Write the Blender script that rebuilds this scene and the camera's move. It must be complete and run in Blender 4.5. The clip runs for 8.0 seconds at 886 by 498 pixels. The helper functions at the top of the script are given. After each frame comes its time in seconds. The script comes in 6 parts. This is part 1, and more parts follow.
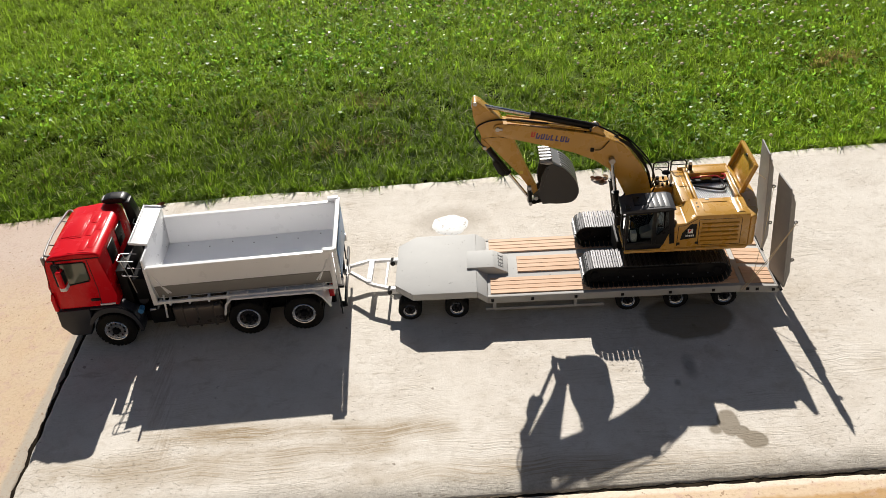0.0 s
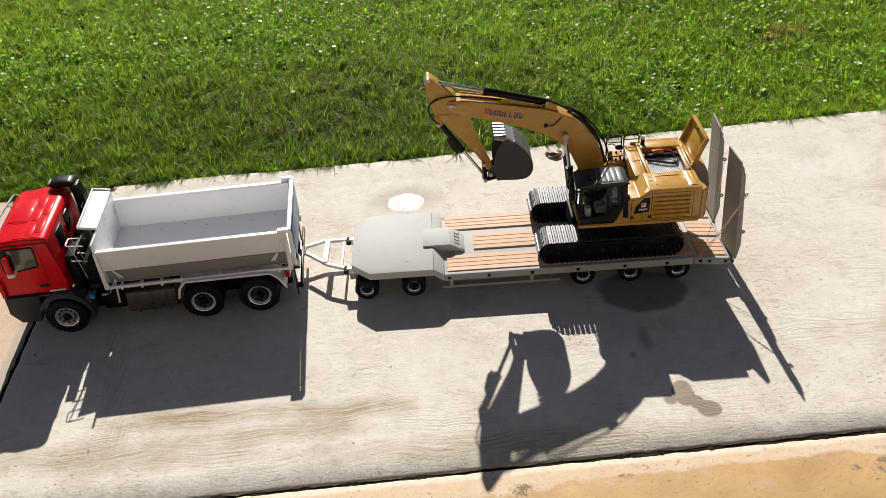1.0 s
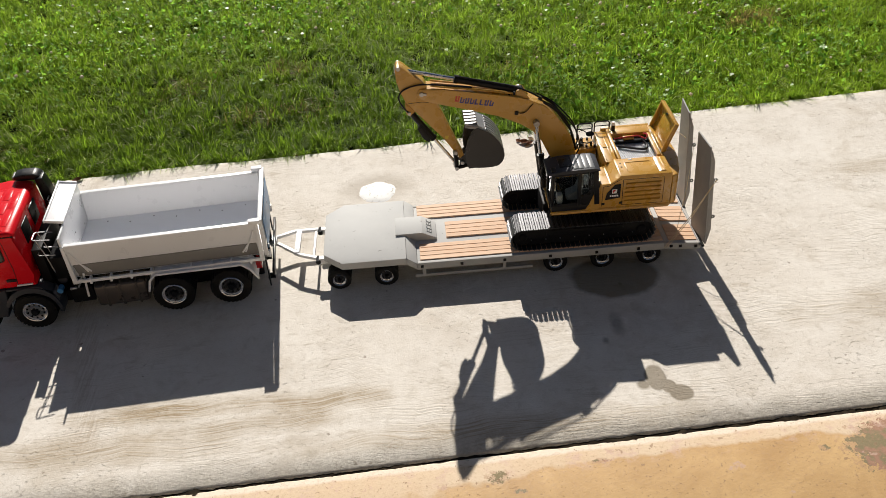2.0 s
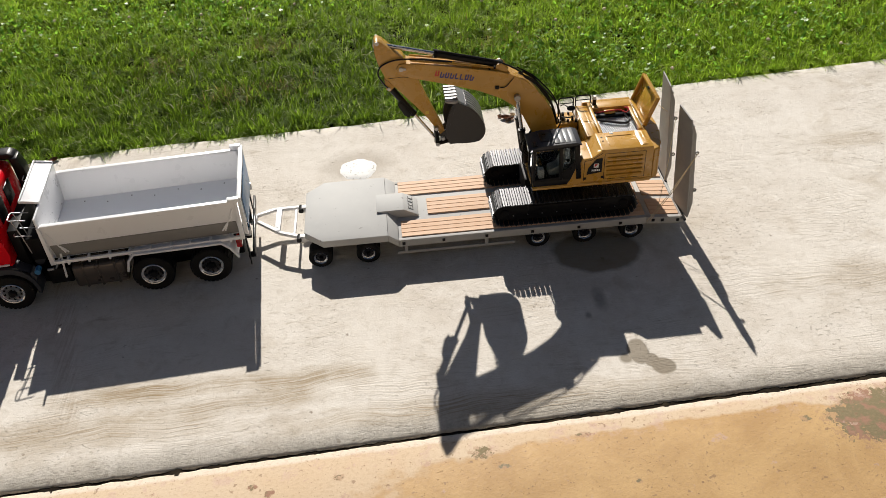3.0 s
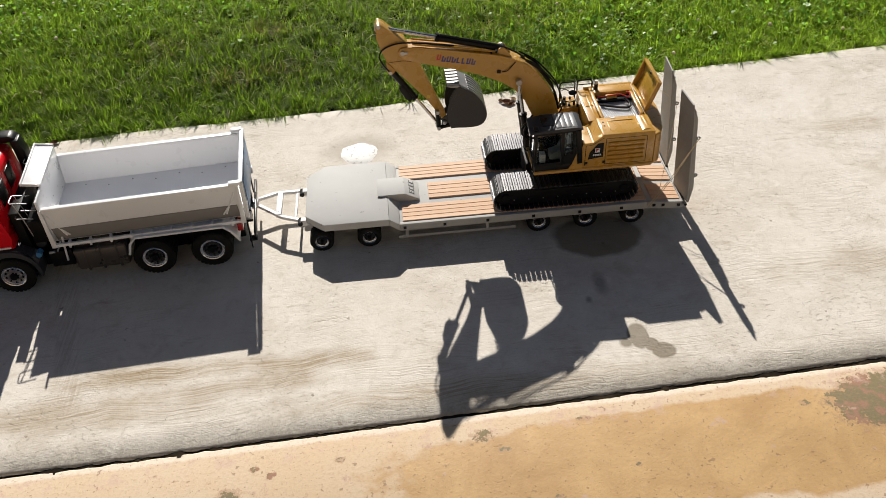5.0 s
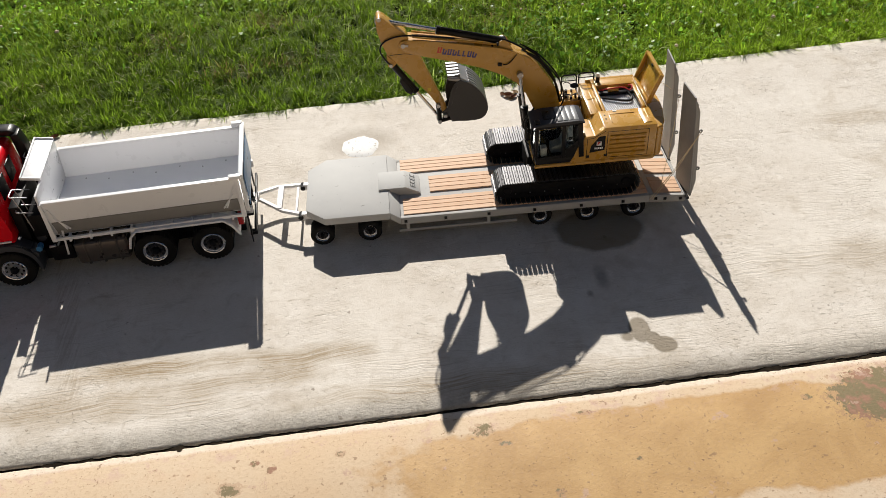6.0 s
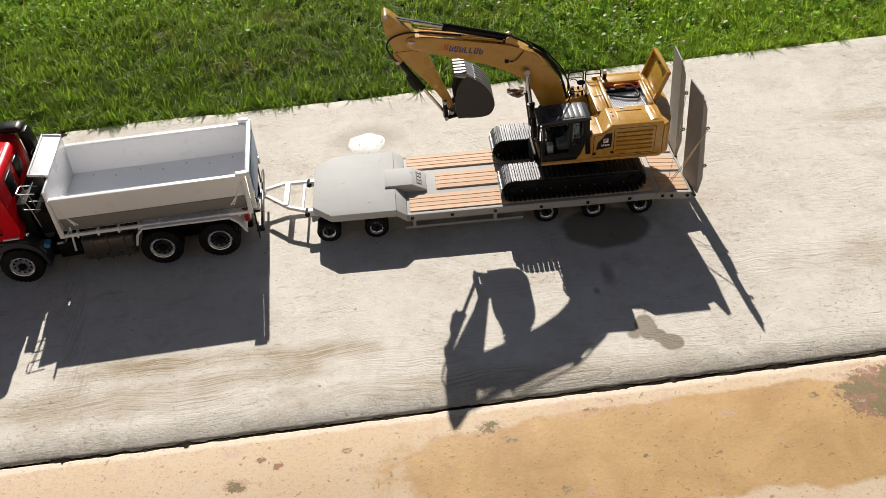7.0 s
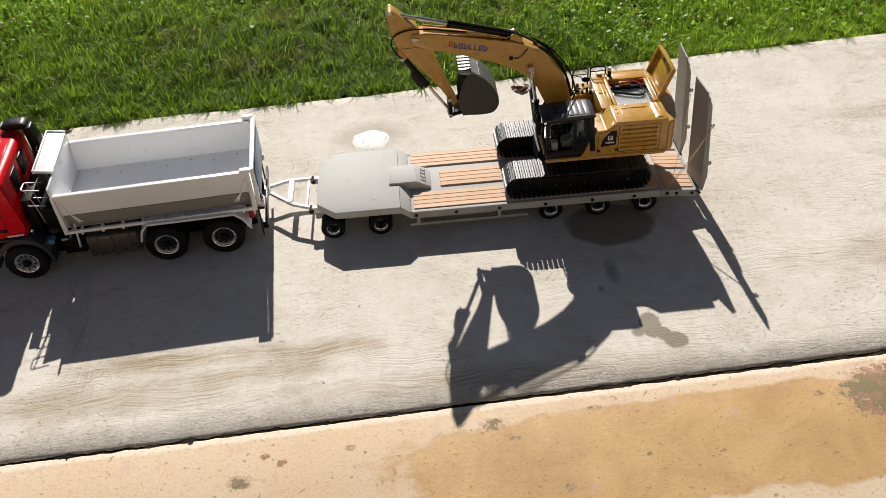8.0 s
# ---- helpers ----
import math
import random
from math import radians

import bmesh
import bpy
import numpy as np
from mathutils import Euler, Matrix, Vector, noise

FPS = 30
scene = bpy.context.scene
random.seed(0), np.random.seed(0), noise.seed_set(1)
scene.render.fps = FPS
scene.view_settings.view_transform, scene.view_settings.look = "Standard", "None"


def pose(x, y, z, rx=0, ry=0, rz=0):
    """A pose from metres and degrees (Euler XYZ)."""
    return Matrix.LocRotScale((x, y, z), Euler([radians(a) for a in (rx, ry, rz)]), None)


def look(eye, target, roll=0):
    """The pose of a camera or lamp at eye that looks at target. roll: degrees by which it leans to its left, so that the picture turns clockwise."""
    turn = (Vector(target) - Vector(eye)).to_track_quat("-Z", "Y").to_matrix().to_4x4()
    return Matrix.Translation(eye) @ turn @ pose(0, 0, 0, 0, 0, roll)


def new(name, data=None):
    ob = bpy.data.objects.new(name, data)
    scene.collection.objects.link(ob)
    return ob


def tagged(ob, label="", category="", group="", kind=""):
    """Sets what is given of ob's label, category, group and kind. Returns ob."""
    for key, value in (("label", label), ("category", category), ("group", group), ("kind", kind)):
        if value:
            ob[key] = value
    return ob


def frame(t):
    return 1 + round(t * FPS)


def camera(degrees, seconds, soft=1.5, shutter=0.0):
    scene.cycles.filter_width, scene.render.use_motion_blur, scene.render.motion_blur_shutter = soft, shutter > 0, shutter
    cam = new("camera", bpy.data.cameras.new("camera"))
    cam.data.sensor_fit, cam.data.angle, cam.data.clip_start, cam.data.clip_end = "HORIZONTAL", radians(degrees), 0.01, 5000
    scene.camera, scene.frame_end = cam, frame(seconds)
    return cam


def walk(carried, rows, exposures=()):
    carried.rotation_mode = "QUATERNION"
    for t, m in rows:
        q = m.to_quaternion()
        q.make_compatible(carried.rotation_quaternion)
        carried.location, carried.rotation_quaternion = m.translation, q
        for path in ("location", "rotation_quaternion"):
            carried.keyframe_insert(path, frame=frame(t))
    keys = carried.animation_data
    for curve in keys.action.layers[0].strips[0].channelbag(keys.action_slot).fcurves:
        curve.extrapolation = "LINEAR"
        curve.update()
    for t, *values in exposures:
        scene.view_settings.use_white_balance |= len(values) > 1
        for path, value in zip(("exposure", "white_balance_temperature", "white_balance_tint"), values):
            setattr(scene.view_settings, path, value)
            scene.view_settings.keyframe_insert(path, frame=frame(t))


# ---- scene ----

cam = camera(53.4, 8.0, soft=0.6)
PATH = [
    (0.0, pose(0.0093, -1.5836, 1.2251, 54.848, 4.102, 0.822)),
    (0.5, pose(0.0054, -1.5896, 1.2236, 54.610, 3.907, 0.118)),
    (1.0, pose(0.0152, -1.5832, 1.2189, 53.373, 3.437, -1.995)),
    (1.5, pose(0.0181, -1.5792, 1.2203, 52.553, 3.095, -3.516)),
    (1.7, pose(0.0126, -1.5776, 1.2231, 52.415, 2.977, -3.778)),
    (2.8, pose(0.0232, -1.5772, 1.2151, 51.498, 3.150, -4.564)),
    (3.0, pose(0.0205, -1.5738, 1.2117, 50.914, 2.861, -5.111)),
    (3.5, pose(0.0234, -1.5700, 1.2126, 49.739, 2.616, -5.627)),
    (4.0, pose(0.0222, -1.5753, 1.2181, 49.723, 2.725, -5.368)),
    (4.5, pose(0.0188, -1.5752, 1.2179, 49.901, 2.743, -5.106)),
    (4.7, pose(0.0146, -1.5768, 1.2152, 49.999, 2.662, -5.057)),
    (5.8, pose(0.0205, -1.5733, 1.2106, 49.551, 2.790, -5.025)),
    (6.0, pose(0.0209, -1.5725, 1.2094, 49.519, 2.831, -4.905)),
    (6.5, pose(0.0232, -1.5725, 1.2109, 49.397, 3.019, -4.627)),
    (7.0, pose(0.0201, -1.5713, 1.2112, 49.279, 3.018, -4.562)),
    (7.5, pose(0.0206, -1.5699, 1.2100, 49.184, 3.060, -4.438)),
    (8.0, pose(0.0199, -1.5697, 1.2109, 49.085, 3.093, -4.292)),
]
walk(cam, PATH, exposures=[(0.0, 0.50), (3.0, 0.41), (8.0, 0.40)])

# ---- light: clear morning sky and one low sun from beyond the lawn ----
SUN_TO = Vector((-0.125, 1.40, 1.0)).normalized()
world = bpy.data.worlds.new("sky")
scene.world = world
world.use_nodes = True
wn = world.node_tree
sky = wn.nodes.new("ShaderNodeTexSky")
sky.sky_type = "NISHITA"
sky.sun_disc = False
sky.sun_elevation = math.asin(SUN_TO.z)
sky.sun_rotation = math.atan2(SUN_TO.x, SUN_TO.y)
wn.links.new(sky.outputs[0], wn.nodes["Background"].inputs[0])
wn.nodes["Background"].inputs[1].default_value = 0.030
sun_data = bpy.data.lights.new("sun", "SUN")
sun_data.energy, sun_data.angle, sun_data.color = 5.0, radians(0.55), (1.0, 0.94, 0.86)
sun = new("sun", sun_data)
sun.matrix_world = look(SUN_TO * 20, (0, 0, 0))


# ---- mesh helpers ----
def faces_of(bm, verts, idx):
    return [bm.faces.new([verts[i] for i in f]) for f in idx]


def bevel_new(bm, faces, bev, seg=2):
    edges = list({e for f in faces for e in f.edges})
    bmesh.ops.bevel(bm, geom=edges, offset=bev, segments=seg, profile=0.5, affect="EDGES", clamp_overlap=True)


def add_box(bm, x0, x1, y0, y1, z0, z1, bev=0.0, m=None, seg=2):
    v = [bm.verts.new(p) for p in ((x0, y0, z0), (x1, y0, z0), (x1, y1, z0), (x0, y1, z0), (x0, y0, z1), (x1, y0, z1), (x1, y1, z1), (x0, y1, z1))]
    if m:
        for q in v:
            q.co = m @ q.co
    fs = faces_of(bm, v, ((0, 3, 2, 1), (4, 5, 6, 7), (0, 1, 5, 4), (1, 2, 6, 5), (2, 3, 7, 6), (3, 0, 4, 7)))
    if bev:
        bevel_new(bm, fs, bev, seg)
    return bm


def lift(axis, a, b, h):
    return {"x": (h, a, b), "y": (a, h, b), "z": (a, b, h)}[axis]


def add_prism(bm, pts, axis, lo, hi, bev=0.0, m=None, seg=2, hi_pts=None):
    """A polygon, drawn across the axis, drawn out from lo to hi."""
    A = [bm.verts.new(lift(axis, a, b, lo)) for a, b in pts]
    B = [bm.verts.new(lift(axis, a, b, hi)) for a, b in (hi_pts or pts)]
    if m:
        for q in A + B:
            q.co = m @ q.co
    n = len(pts)
    fs = [bm.faces.new(A), bm.faces.new(B[::-1])]
    fs += [bm.faces.new((A[(i + 1) % n], A[i], B[i], B[(i + 1) % n])) for i in range(n)]
    if bev:
        bevel_new(bm, fs, bev, seg)
    return bm


def add_lathe(bm, prof, axis, c=(0, 0, 0), n=28, m=None):
    """Profile rows (radius, height) turned about an axis through c; a radius of 0 closes the end."""
    rings = []
    for r, h in prof:
        if r <= 0:
            rings.append([bm.verts.new(Vector(c) + Vector(lift(axis, 0, 0, h)))])
        else:
            rings.append([bm.verts.new(Vector(c) + Vector(lift(axis, r * math.cos(2 * math.pi * i / n), r * math.sin(2 * math.pi * i / n), h))) for i in range(n)])
    for P, Q in zip(rings, rings[1:]):
        for i in range(n):
            j = (i + 1) % n
            quad = [P[i % len(P)], P[j % len(P)], Q[j % len(Q)], Q[i % len(Q)]]
            quad = list(dict.fromkeys(quad))
            if len(quad) > 2:
                bm.faces.new(quad)
    if m:
        for ring in rings:
            for q in ring:
                q.co = m @ q.co
    return bm


def add_rod(bm, a, b, r, n=10, r2=None):
    a, b = Vector(a), Vector(b)
    q = (b - a).to_track_quat("Z", "Y").to_matrix().to_4x4()
    L = (b - a).length
    return add_lathe(bm, [(0, 0), (r, 0), (r2 or r, L), (0, L)], "z", n=n, m=Matrix.Translation(a) @ q)


def smooth_path(pts, k=6):
    P = [Vector(p) for p in pts]
    P = [2 * P[0] - P[1]] + P + [2 * P[-1] - P[-2]]
    out = []
    for i in range(1, len(P) - 2):
        for s in range(k):
            t = s / k
            a, b, c, d = P[i - 1], P[i], P[i + 1], P[i + 2]
            out.append(0.5 * ((2 * b) + (c - a) * t + (2 * a - 5 * b + 4 * c - d) * t * t + (3 * b - a - 3 * c + d) * t ** 3))
    return out + [P[-2]]


def add_tube(bm, pts, r, n=7, k=0, closed=False):
    P = smooth_path(pts, k) if k else [Vector(p) for p in pts]
    rings = []
    ref = None
    for i, p in enumerate(P):
        if closed:
            d = P[(i + 1) % len(P)] - P[i - 1]
        else:
            d = P[min(i + 1, len(P) - 1)] - P[max(i - 1, 0)]
        d.normalize()
        if ref is None:
            ref = d.orthogonal().normalized()
        ref = (ref - d * ref.dot(d)).normalized()
        s = d.cross(ref)
        rings.append([bm.verts.new(p + r * (math.cos(2 * math.pi * j / n) * ref + math.sin(2 * math.pi * j / n) * s)) for j in range(n)])
    for i in range(len(rings) - (0 if closed else 1)):
        A, B = rings[i], rings[(i + 1) % len(rings)]
        for j in range(n):
            bm.faces.new((A[j], A[(j + 1) % n], B[(j + 1) % n], B[j]))
    if not closed:
        bm.faces.new(rings[0][::-1])
        bm.faces.new(rings[-1])
    return bm


def mesh_of(name, bm, mat, angle=25):
    bmesh.ops.recalc_face_normals(bm, faces=bm.faces)
    me = bpy.data.meshes.new(name)
    bm.to_mesh(me)
    bm.free()
    me.materials.append(mat)
    areas = np.array([f.area for f in me.polygons])
    me.polygons.foreach_set("use_smooth", areas <= 6 * np.median(areas))
    me.set_sharp_from_angle(angle=radians(angle))
    return me


def part(name, bm, mat, parent, label=""):
    """Links a bmesh (or a mesh) as one object under a thing or a part."""
    ob = new(name, mesh_of(name, bm, mat) if isinstance(bm, bmesh.types.BMesh) else bm)
    ob.parent = parent
    if label:
        tagged(ob, label)
    return ob


def B():
    return bmesh.new()


def box_part(name, parent, mat, x0, x1, y0, y1, z0, z1, bev=0.001, label=""):
    return part(name, add_box(B(), x0, x1, y0, y1, z0, z1, bev), mat, parent, label)


def rod_part(name, parent, mat, a, b, r, label="", n=12):
    return part(name, add_rod(B(), a, b, r, n), mat, parent, label)


# ---- materials ----
class Mat:
    """A small builder for node materials."""

    def __init__(self, name):
        self.m = bpy.data.materials.new(name)
        self.m.use_nodes = True
        self.t = self.m.node_tree
        self.b = self.t.nodes["Principled BSDF"]
        self.co = self.t.nodes.new("ShaderNodeTexCoord").outputs["Object"]

    def put(self, sock, v):
        if isinstance(v, bpy.types.NodeSocket):
            self.t.links.new(v, sock)
        else:
            sock.default_value = (*v, 1) if isinstance(v, tuple) and len(v) == 3 and sock.type == "RGBA" else v

    def node(self, kind, out=0, props=None, **ins):
        n = self.t.nodes.new(kind)
        for k, v in (props or {}).items():
            setattr(n, k, v)
        for k, v in ins.items():
            key = k.replace("_", " ")
            self.put(n.inputs[int(k[1:])] if k[0] == "i" and k[1:].isdigit() else n.inputs[key], v)
        return n.outputs[out]

    def scaled(self, sx, sy, sz, rz=0.0, co=None):
        return self.node("ShaderNodeMapping", Vector=co or self.co, Scale=(sx, sy, sz), Rotation=(0, 0, rz))

    def noise(self, scale, detail=4.0, rough=0.55, co=None, dist=0.0):
        return self.node("ShaderNodeTexNoise", Vector=co or self.co, Scale=scale, Detail=detail, Roughness=rough, Distortion=dist)

    def ramp(self, v, a, b, lo=0.0, hi=1.0):
        return self.node("ShaderNodeMapRange", Value=v, From_Min=a, From_Max=b, To_Min=lo, To_Max=hi)

    def math(self, op, a, b=0.0, c=0.0):
        return self.node("ShaderNodeMath", 0, {"operation": op}, i0=a, i1=b, i2=c)

    def mix(self, f, a, b, how="MIX"):
        n = self.t.nodes.new("ShaderNodeMix")
        n.data_type, n.blend_type = "RGBA", how
        self.put(n.inputs[0], f)
        self.put(n.inputs[6], a)
        self.put(n.inputs[7], b)
        return n.outputs[2]

    def bump(self, h, strength, dist=0.001, normal=None):
        n = self.t.nodes.new("ShaderNodeBump")
        self.put(n.inputs["Height"], h)
        n.inputs["Strength"].default_value, n.inputs["Distance"].default_value = strength, dist
        if normal:
            self.put(n.inputs["Normal"], normal)
        return n.outputs[0]

    def done(self, color, rough, metal=0.0, normal=None, coat=0.0, spec=None):
        self.put(self.b.inputs["Base Color"], color)
        self.put(self.b.inputs["Roughness"], rough)
        self.put(self.b.inputs["Metallic"], metal)
        if normal:
            self.put(self.b.inputs["Normal"], normal)
        if coat:
            self.b.inputs["Coat Weight"].default_value, self.b.inputs["Coat Roughness"].default_value = coat, 0.05
        if spec is not None:
            self.b.inputs["Specular IOR Level"].default_value = spec
        return self.m


def plain(name, color, rough=0.5, metal=0.0, dirt=0.25, dirt_color=(0.09, 0.075, 0.055), grain=60.0, bump=0.15, coat=0.0, piece=0.0, speck=0.12, uneven=0.09, spec=None):
    """Paint, plastic, rubber or metal with uneven gloss, dust and a fine grain."""
    k = Mat(name)
    big = k.noise(14.0, 5.0, 0.6)
    fine = k.noise(grain * 12, 3.0, 0.6)
    col = k.mix(k.ramp(big, 0.52, 0.8, 0.0, dirt), color, dirt_color)
    col = k.mix(k.ramp(fine, 0.35, 0.7, 0.0, speck), col, tuple(c * 0.6 for c in color))
    if piece:
        rnd = k.node("ShaderNodeObjectInfo", 5)
        col = k.mix(piece, col, k.mix(rnd, tuple(c * 0.62 for c in color), tuple(min(1, c * 1.35) for c in color)))
    r = k.ramp(k.noise(40.0, 4.0), 0.3, 0.7, max(0.03, rough - uneven), min(1.0, rough + uneven))
    return k.done(col, r, metal, k.bump(fine, bump, 0.0004), coat, spec)


def concrete_mat():
    """Broom-finished driveway concrete with swirls, pits, damp spots and tyre dust."""
    k = Mat("driveway_concrete")
    warp = k.noise(3.0, 3.0, 0.5)
    sep = k.node("ShaderNodeSeparateXYZ", 0, Vector=k.co)
    sepn = sep.node
    X, Y = sepn.outputs[0], sepn.outputs[1]
    yy = k.math("MULTIPLY_ADD", warp, 0.11, k.math("MULTIPLY_ADD", X, -0.04, Y))
    comb = k.node("ShaderNodeCombineXYZ", X=k.math("MULTIPLY", X, 9.0), Y=k.math("MULTIPLY", yy, 330.0), Z=0.0)
    broom = k.noise(1.0, 4.0, 0.6, comb)
    patchy = k.noise(2.2, 6.0, 0.6)
    mid = k.noise(11.0, 5.0, 0.62)
    fine = k.noise(160.0, 4.0, 0.7)
    pits = k.ramp(k.noise(1.0, 3.0, 0.65, k.scaled(120, 230, 100, 0.3)), 0.60, 0.68, 0.0, 1.0)
    pit_zone = k.ramp(k.noise(6.0, 4.0, 0.6), 0.42, 0.64, 0.06, 1.0)
    pits = k.math("MULTIPLY", pits, pit_zone)
    col = k.mix(k.ramp(patchy, 0.36, 0.66), (0.75, 0.712, 0.652), (0.635, 0.585, 0.52))
    col = k.mix(k.ramp(mid, 0.42, 0.70, 0.0, 0.6), col, (0.78, 0.745, 0.69))
    col = k.mix(k.ramp(k.noise(5.0, 7.0, 0.68, None, 0.4), 0.55, 0.70, 0.0, 0.6), col, (0.47, 0.40, 0.31))
    scuff = k.noise(1.0, 6.0, 0.7, k.scaled(7, 24, 1, 0.2))
    col = k.mix(k.ramp(scuff, 0.60, 0.70, 0.0, 0.55), col, (0.36, 0.295, 0.215))
    col = k.mix(k.ramp(scuff, 0.36, 0.28, 0.0, 0.5), col, (0.84, 0.81, 0.76))
    streak_zone = k.ramp(k.noise(3.6, 3.0, 0.5, k.scaled(1, 1.6, 1, 0.4)), 0.45, 0.63, 0.0, 1.0)
    col = k.mix(k.math("MULTIPLY", k.ramp(broom, 0.53, 0.66, 0.0, 0.5), streak_zone), col, (0.36, 0.30, 0.22))
    col = k.mix(k.ramp(fine, 0.54, 0.74, 0.0, 0.24), col, (0.34, 0.30, 0.24))
    cloud = k.noise(34.0, 5.0, 0.7, None, 0.6)
    col = k.mix(k.ramp(cloud, 0.52, 0.66, 0.0, 0.32), col, (0.46, 0.41, 0.335))
    col = k.mix(k.ramp(cloud, 0.42, 0.30, 0.0, 0.5), col, (0.83, 0.80, 0.75))
    pock = k.math("MULTIPLY", k.ramp(k.noise(95.0, 5.0, 0.72, k.scaled(1.0, 1.5, 1.0, 0.15)), 0.585, 0.63, 0.0, 1.0), k.ramp(k.noise(4.3, 4.0, 0.6), 0.44, 0.60, 0.12, 1.0))
    col = k.mix(k.math("MULTIPLY", pock, 0.2), col, (0.30, 0.25, 0.185))
    col = k.mix(k.math("MULTIPLY", pits, 0.22), col, (0.22, 0.18, 0.13))
    col = k.mix(k.ramp(k.noise(330.0, 2.0, 0.6), 0.67, 0.73, 0.0, 0.4), col, (0.18, 0.15, 0.12))
    col = k.mix(k.ramp(k.noise(46.0, 2.0, 0.5), 0.72, 0.75, 0.0, 0.6), col, (0.18, 0.14, 0.10))

    def spot(cx, cy, a, b, soft, wob=0.35, scale=26.0):
        dx = k.math("DIVIDE", k.math("SUBTRACT", X, cx), a)
        dy = k.math("DIVIDE", k.math("SUBTRACT", Y, cy), b)
        d = k.math("SQRT", k.math("ADD", k.math("MULTIPLY", dx, dx), k.math("MULTIPLY", dy, dy)))
        d = k.math("ADD", d, k.math("MULTIPLY", k.math("SUBTRACT", k.noise(scale, 3.0), 0.5), wob))
        return k.ramp(d, 1.0 + soft, 1.0 - soft, 0.0, 1.0)

    speckle = k.noise(420.0, 3.0, 0.7)
    col = k.mix(k.ramp(speckle, 0.48, 0.62, 0.0, 0.26), col, (0.42, 0.37, 0.30))
    col = k.mix(k.ramp(speckle, 0.44, 0.32, 0.0, 0.3), col, (0.80, 0.77, 0.72))
    damp = spot(0.42, -0.137, 0.095, 0.068, 0.08, 0.25)
    for s in ((0.430, -0.440, 0.020, 0.033, 0.10), (0.468, -0.482, 0.022, 0.021, 0.1), (0.449, -0.464, 0.015, 0.017, 0.12), (0.404, -0.455, 0.012, 0.012, 0.3)):
        damp = k.math("MAXIMUM", damp, spot(*s))
    col = k.mix(k.math("MULTIPLY", damp, 0.76), col, (0.17, 0.135, 0.085))
    ring = spot(-0.087, 0.283, 0.085, 0.06, 0.35)
    col = k.mix(k.math("MULTIPLY", ring, 0.35), col, (0.24, 0.19, 0.13))
    for bx, by, ba, bb, amt in ((-0.50, -0.42, 0.14, 0.022, 0.45), (-0.20, -0.425, 0.11, 0.025, 0.45), (-0.62, -0.50, 0.22, 0.03, 0.3), (0.10, -0.53, 0.30, 0.025, 0.3), (-0.1, 0.10, 0.05, 0.02, 0.35), (-0.32, -0.47, 0.16, 0.02, 0.35), (0.98, -0.30, 0.16, 0.05, 0.25), (1.12, 0.2, 0.10, 0.03, 0.25)):
        col = k.mix(k.math("MULTIPLY", spot(bx, by, ba, bb, 0.6, 1.8, 14.0), k.math("MULTIPLY", k.ramp(broom, 0.40, 0.62, 0.3, 1.0), amt * 2.2)), col, (0.33, 0.25, 0.15))
    # dusty tyre tread prints crossing the strip
    tx = k.math("SUBTRACT", X, k.math("MULTIPLY_ADD", Y, -0.24, -0.742))
    tread = k.math("MULTIPLY", k.ramp(k.math("ABSOLUTE", tx), 0.028, 0.018, 0.0, 1.0), k.ramp(k.noise(1.0, 3.0, 0.6, k.scaled(260, 9, 1, 0.5)), 0.42, 0.58, 0.0, 1.0))
    tread = k.math("MULTIPLY", tread, k.math("MULTIPLY", k.ramp(Y, -0.54, -0.46, 0.0, 1.0), k.ramp(mid, 0.35, 0.6, 0.15, 1.0)))
    col = k.mix(k.math("MULTIPLY", tread, 0.34), col, (0.30, 0.215, 0.125))
    oil = k.math("MAXIMUM", spot(0.392, -0.285, 0.012, 0.03, 0.5, 0.9, 60.0), spot(0.36, -0.33, 0.006, 0.008, 0.5))
    col = k.mix(k.math("MULTIPLY", oil, 0.42), col, (0.07, 0.05, 0.035))
    # dirt caught along the joint in front, of uneven depth
    line = k.math("SUBTRACT", Y, k.math("MULTIPLY_ADD", X, 0.0435, -0.584))
    edge = k.ramp(k.math("MULTIPLY_ADD", k.noise(16.0, 5.0, 0.65), -0.07, line), 0.022, -0.03, 0.0, 0.62)
    col = k.mix(edge, col, k.mix(k.ramp(k.noise(130.0, 5.0, 0.75), 0.4, 0.62), (0.40, 0.37, 0.31), (0.20, 0.175, 0.135)))
    h = k.math("MULTIPLY_ADD", k.math("MULTIPLY", broom, k.math("MULTIPLY_ADD", streak_zone, 1.0, 0.03)), 0.85, k.math("MULTIPLY", fine, 0.30))
    h = k.math("MULTIPLY_ADD", pock, -0.5, h)
    h = k.math("MULTIPLY_ADD", pits, -0.55, k.math("MULTIPLY_ADD", speckle, 0.2, h))
    crumb = k.noise(110.0, 5.0, 0.75, k.scaled(1.0, 1.8, 1.0, 0.04))
    h = k.math("MULTIPLY_ADD", k.math("MULTIPLY", edge, crumb), 2.4, h)
    n = k.bump(h, 0.75, 0.0020)
    n = k.bump(k.math("ADD", mid, cloud), 0.10, 0.006, n)
    return k.done(k.mix(1.0, col, (0.93, 0.925, 0.915), "MULTIPLY"), k.ramp(damp, 0.0, 1.0, 0.88, 0.6), 0.0, n, spec=0.12)


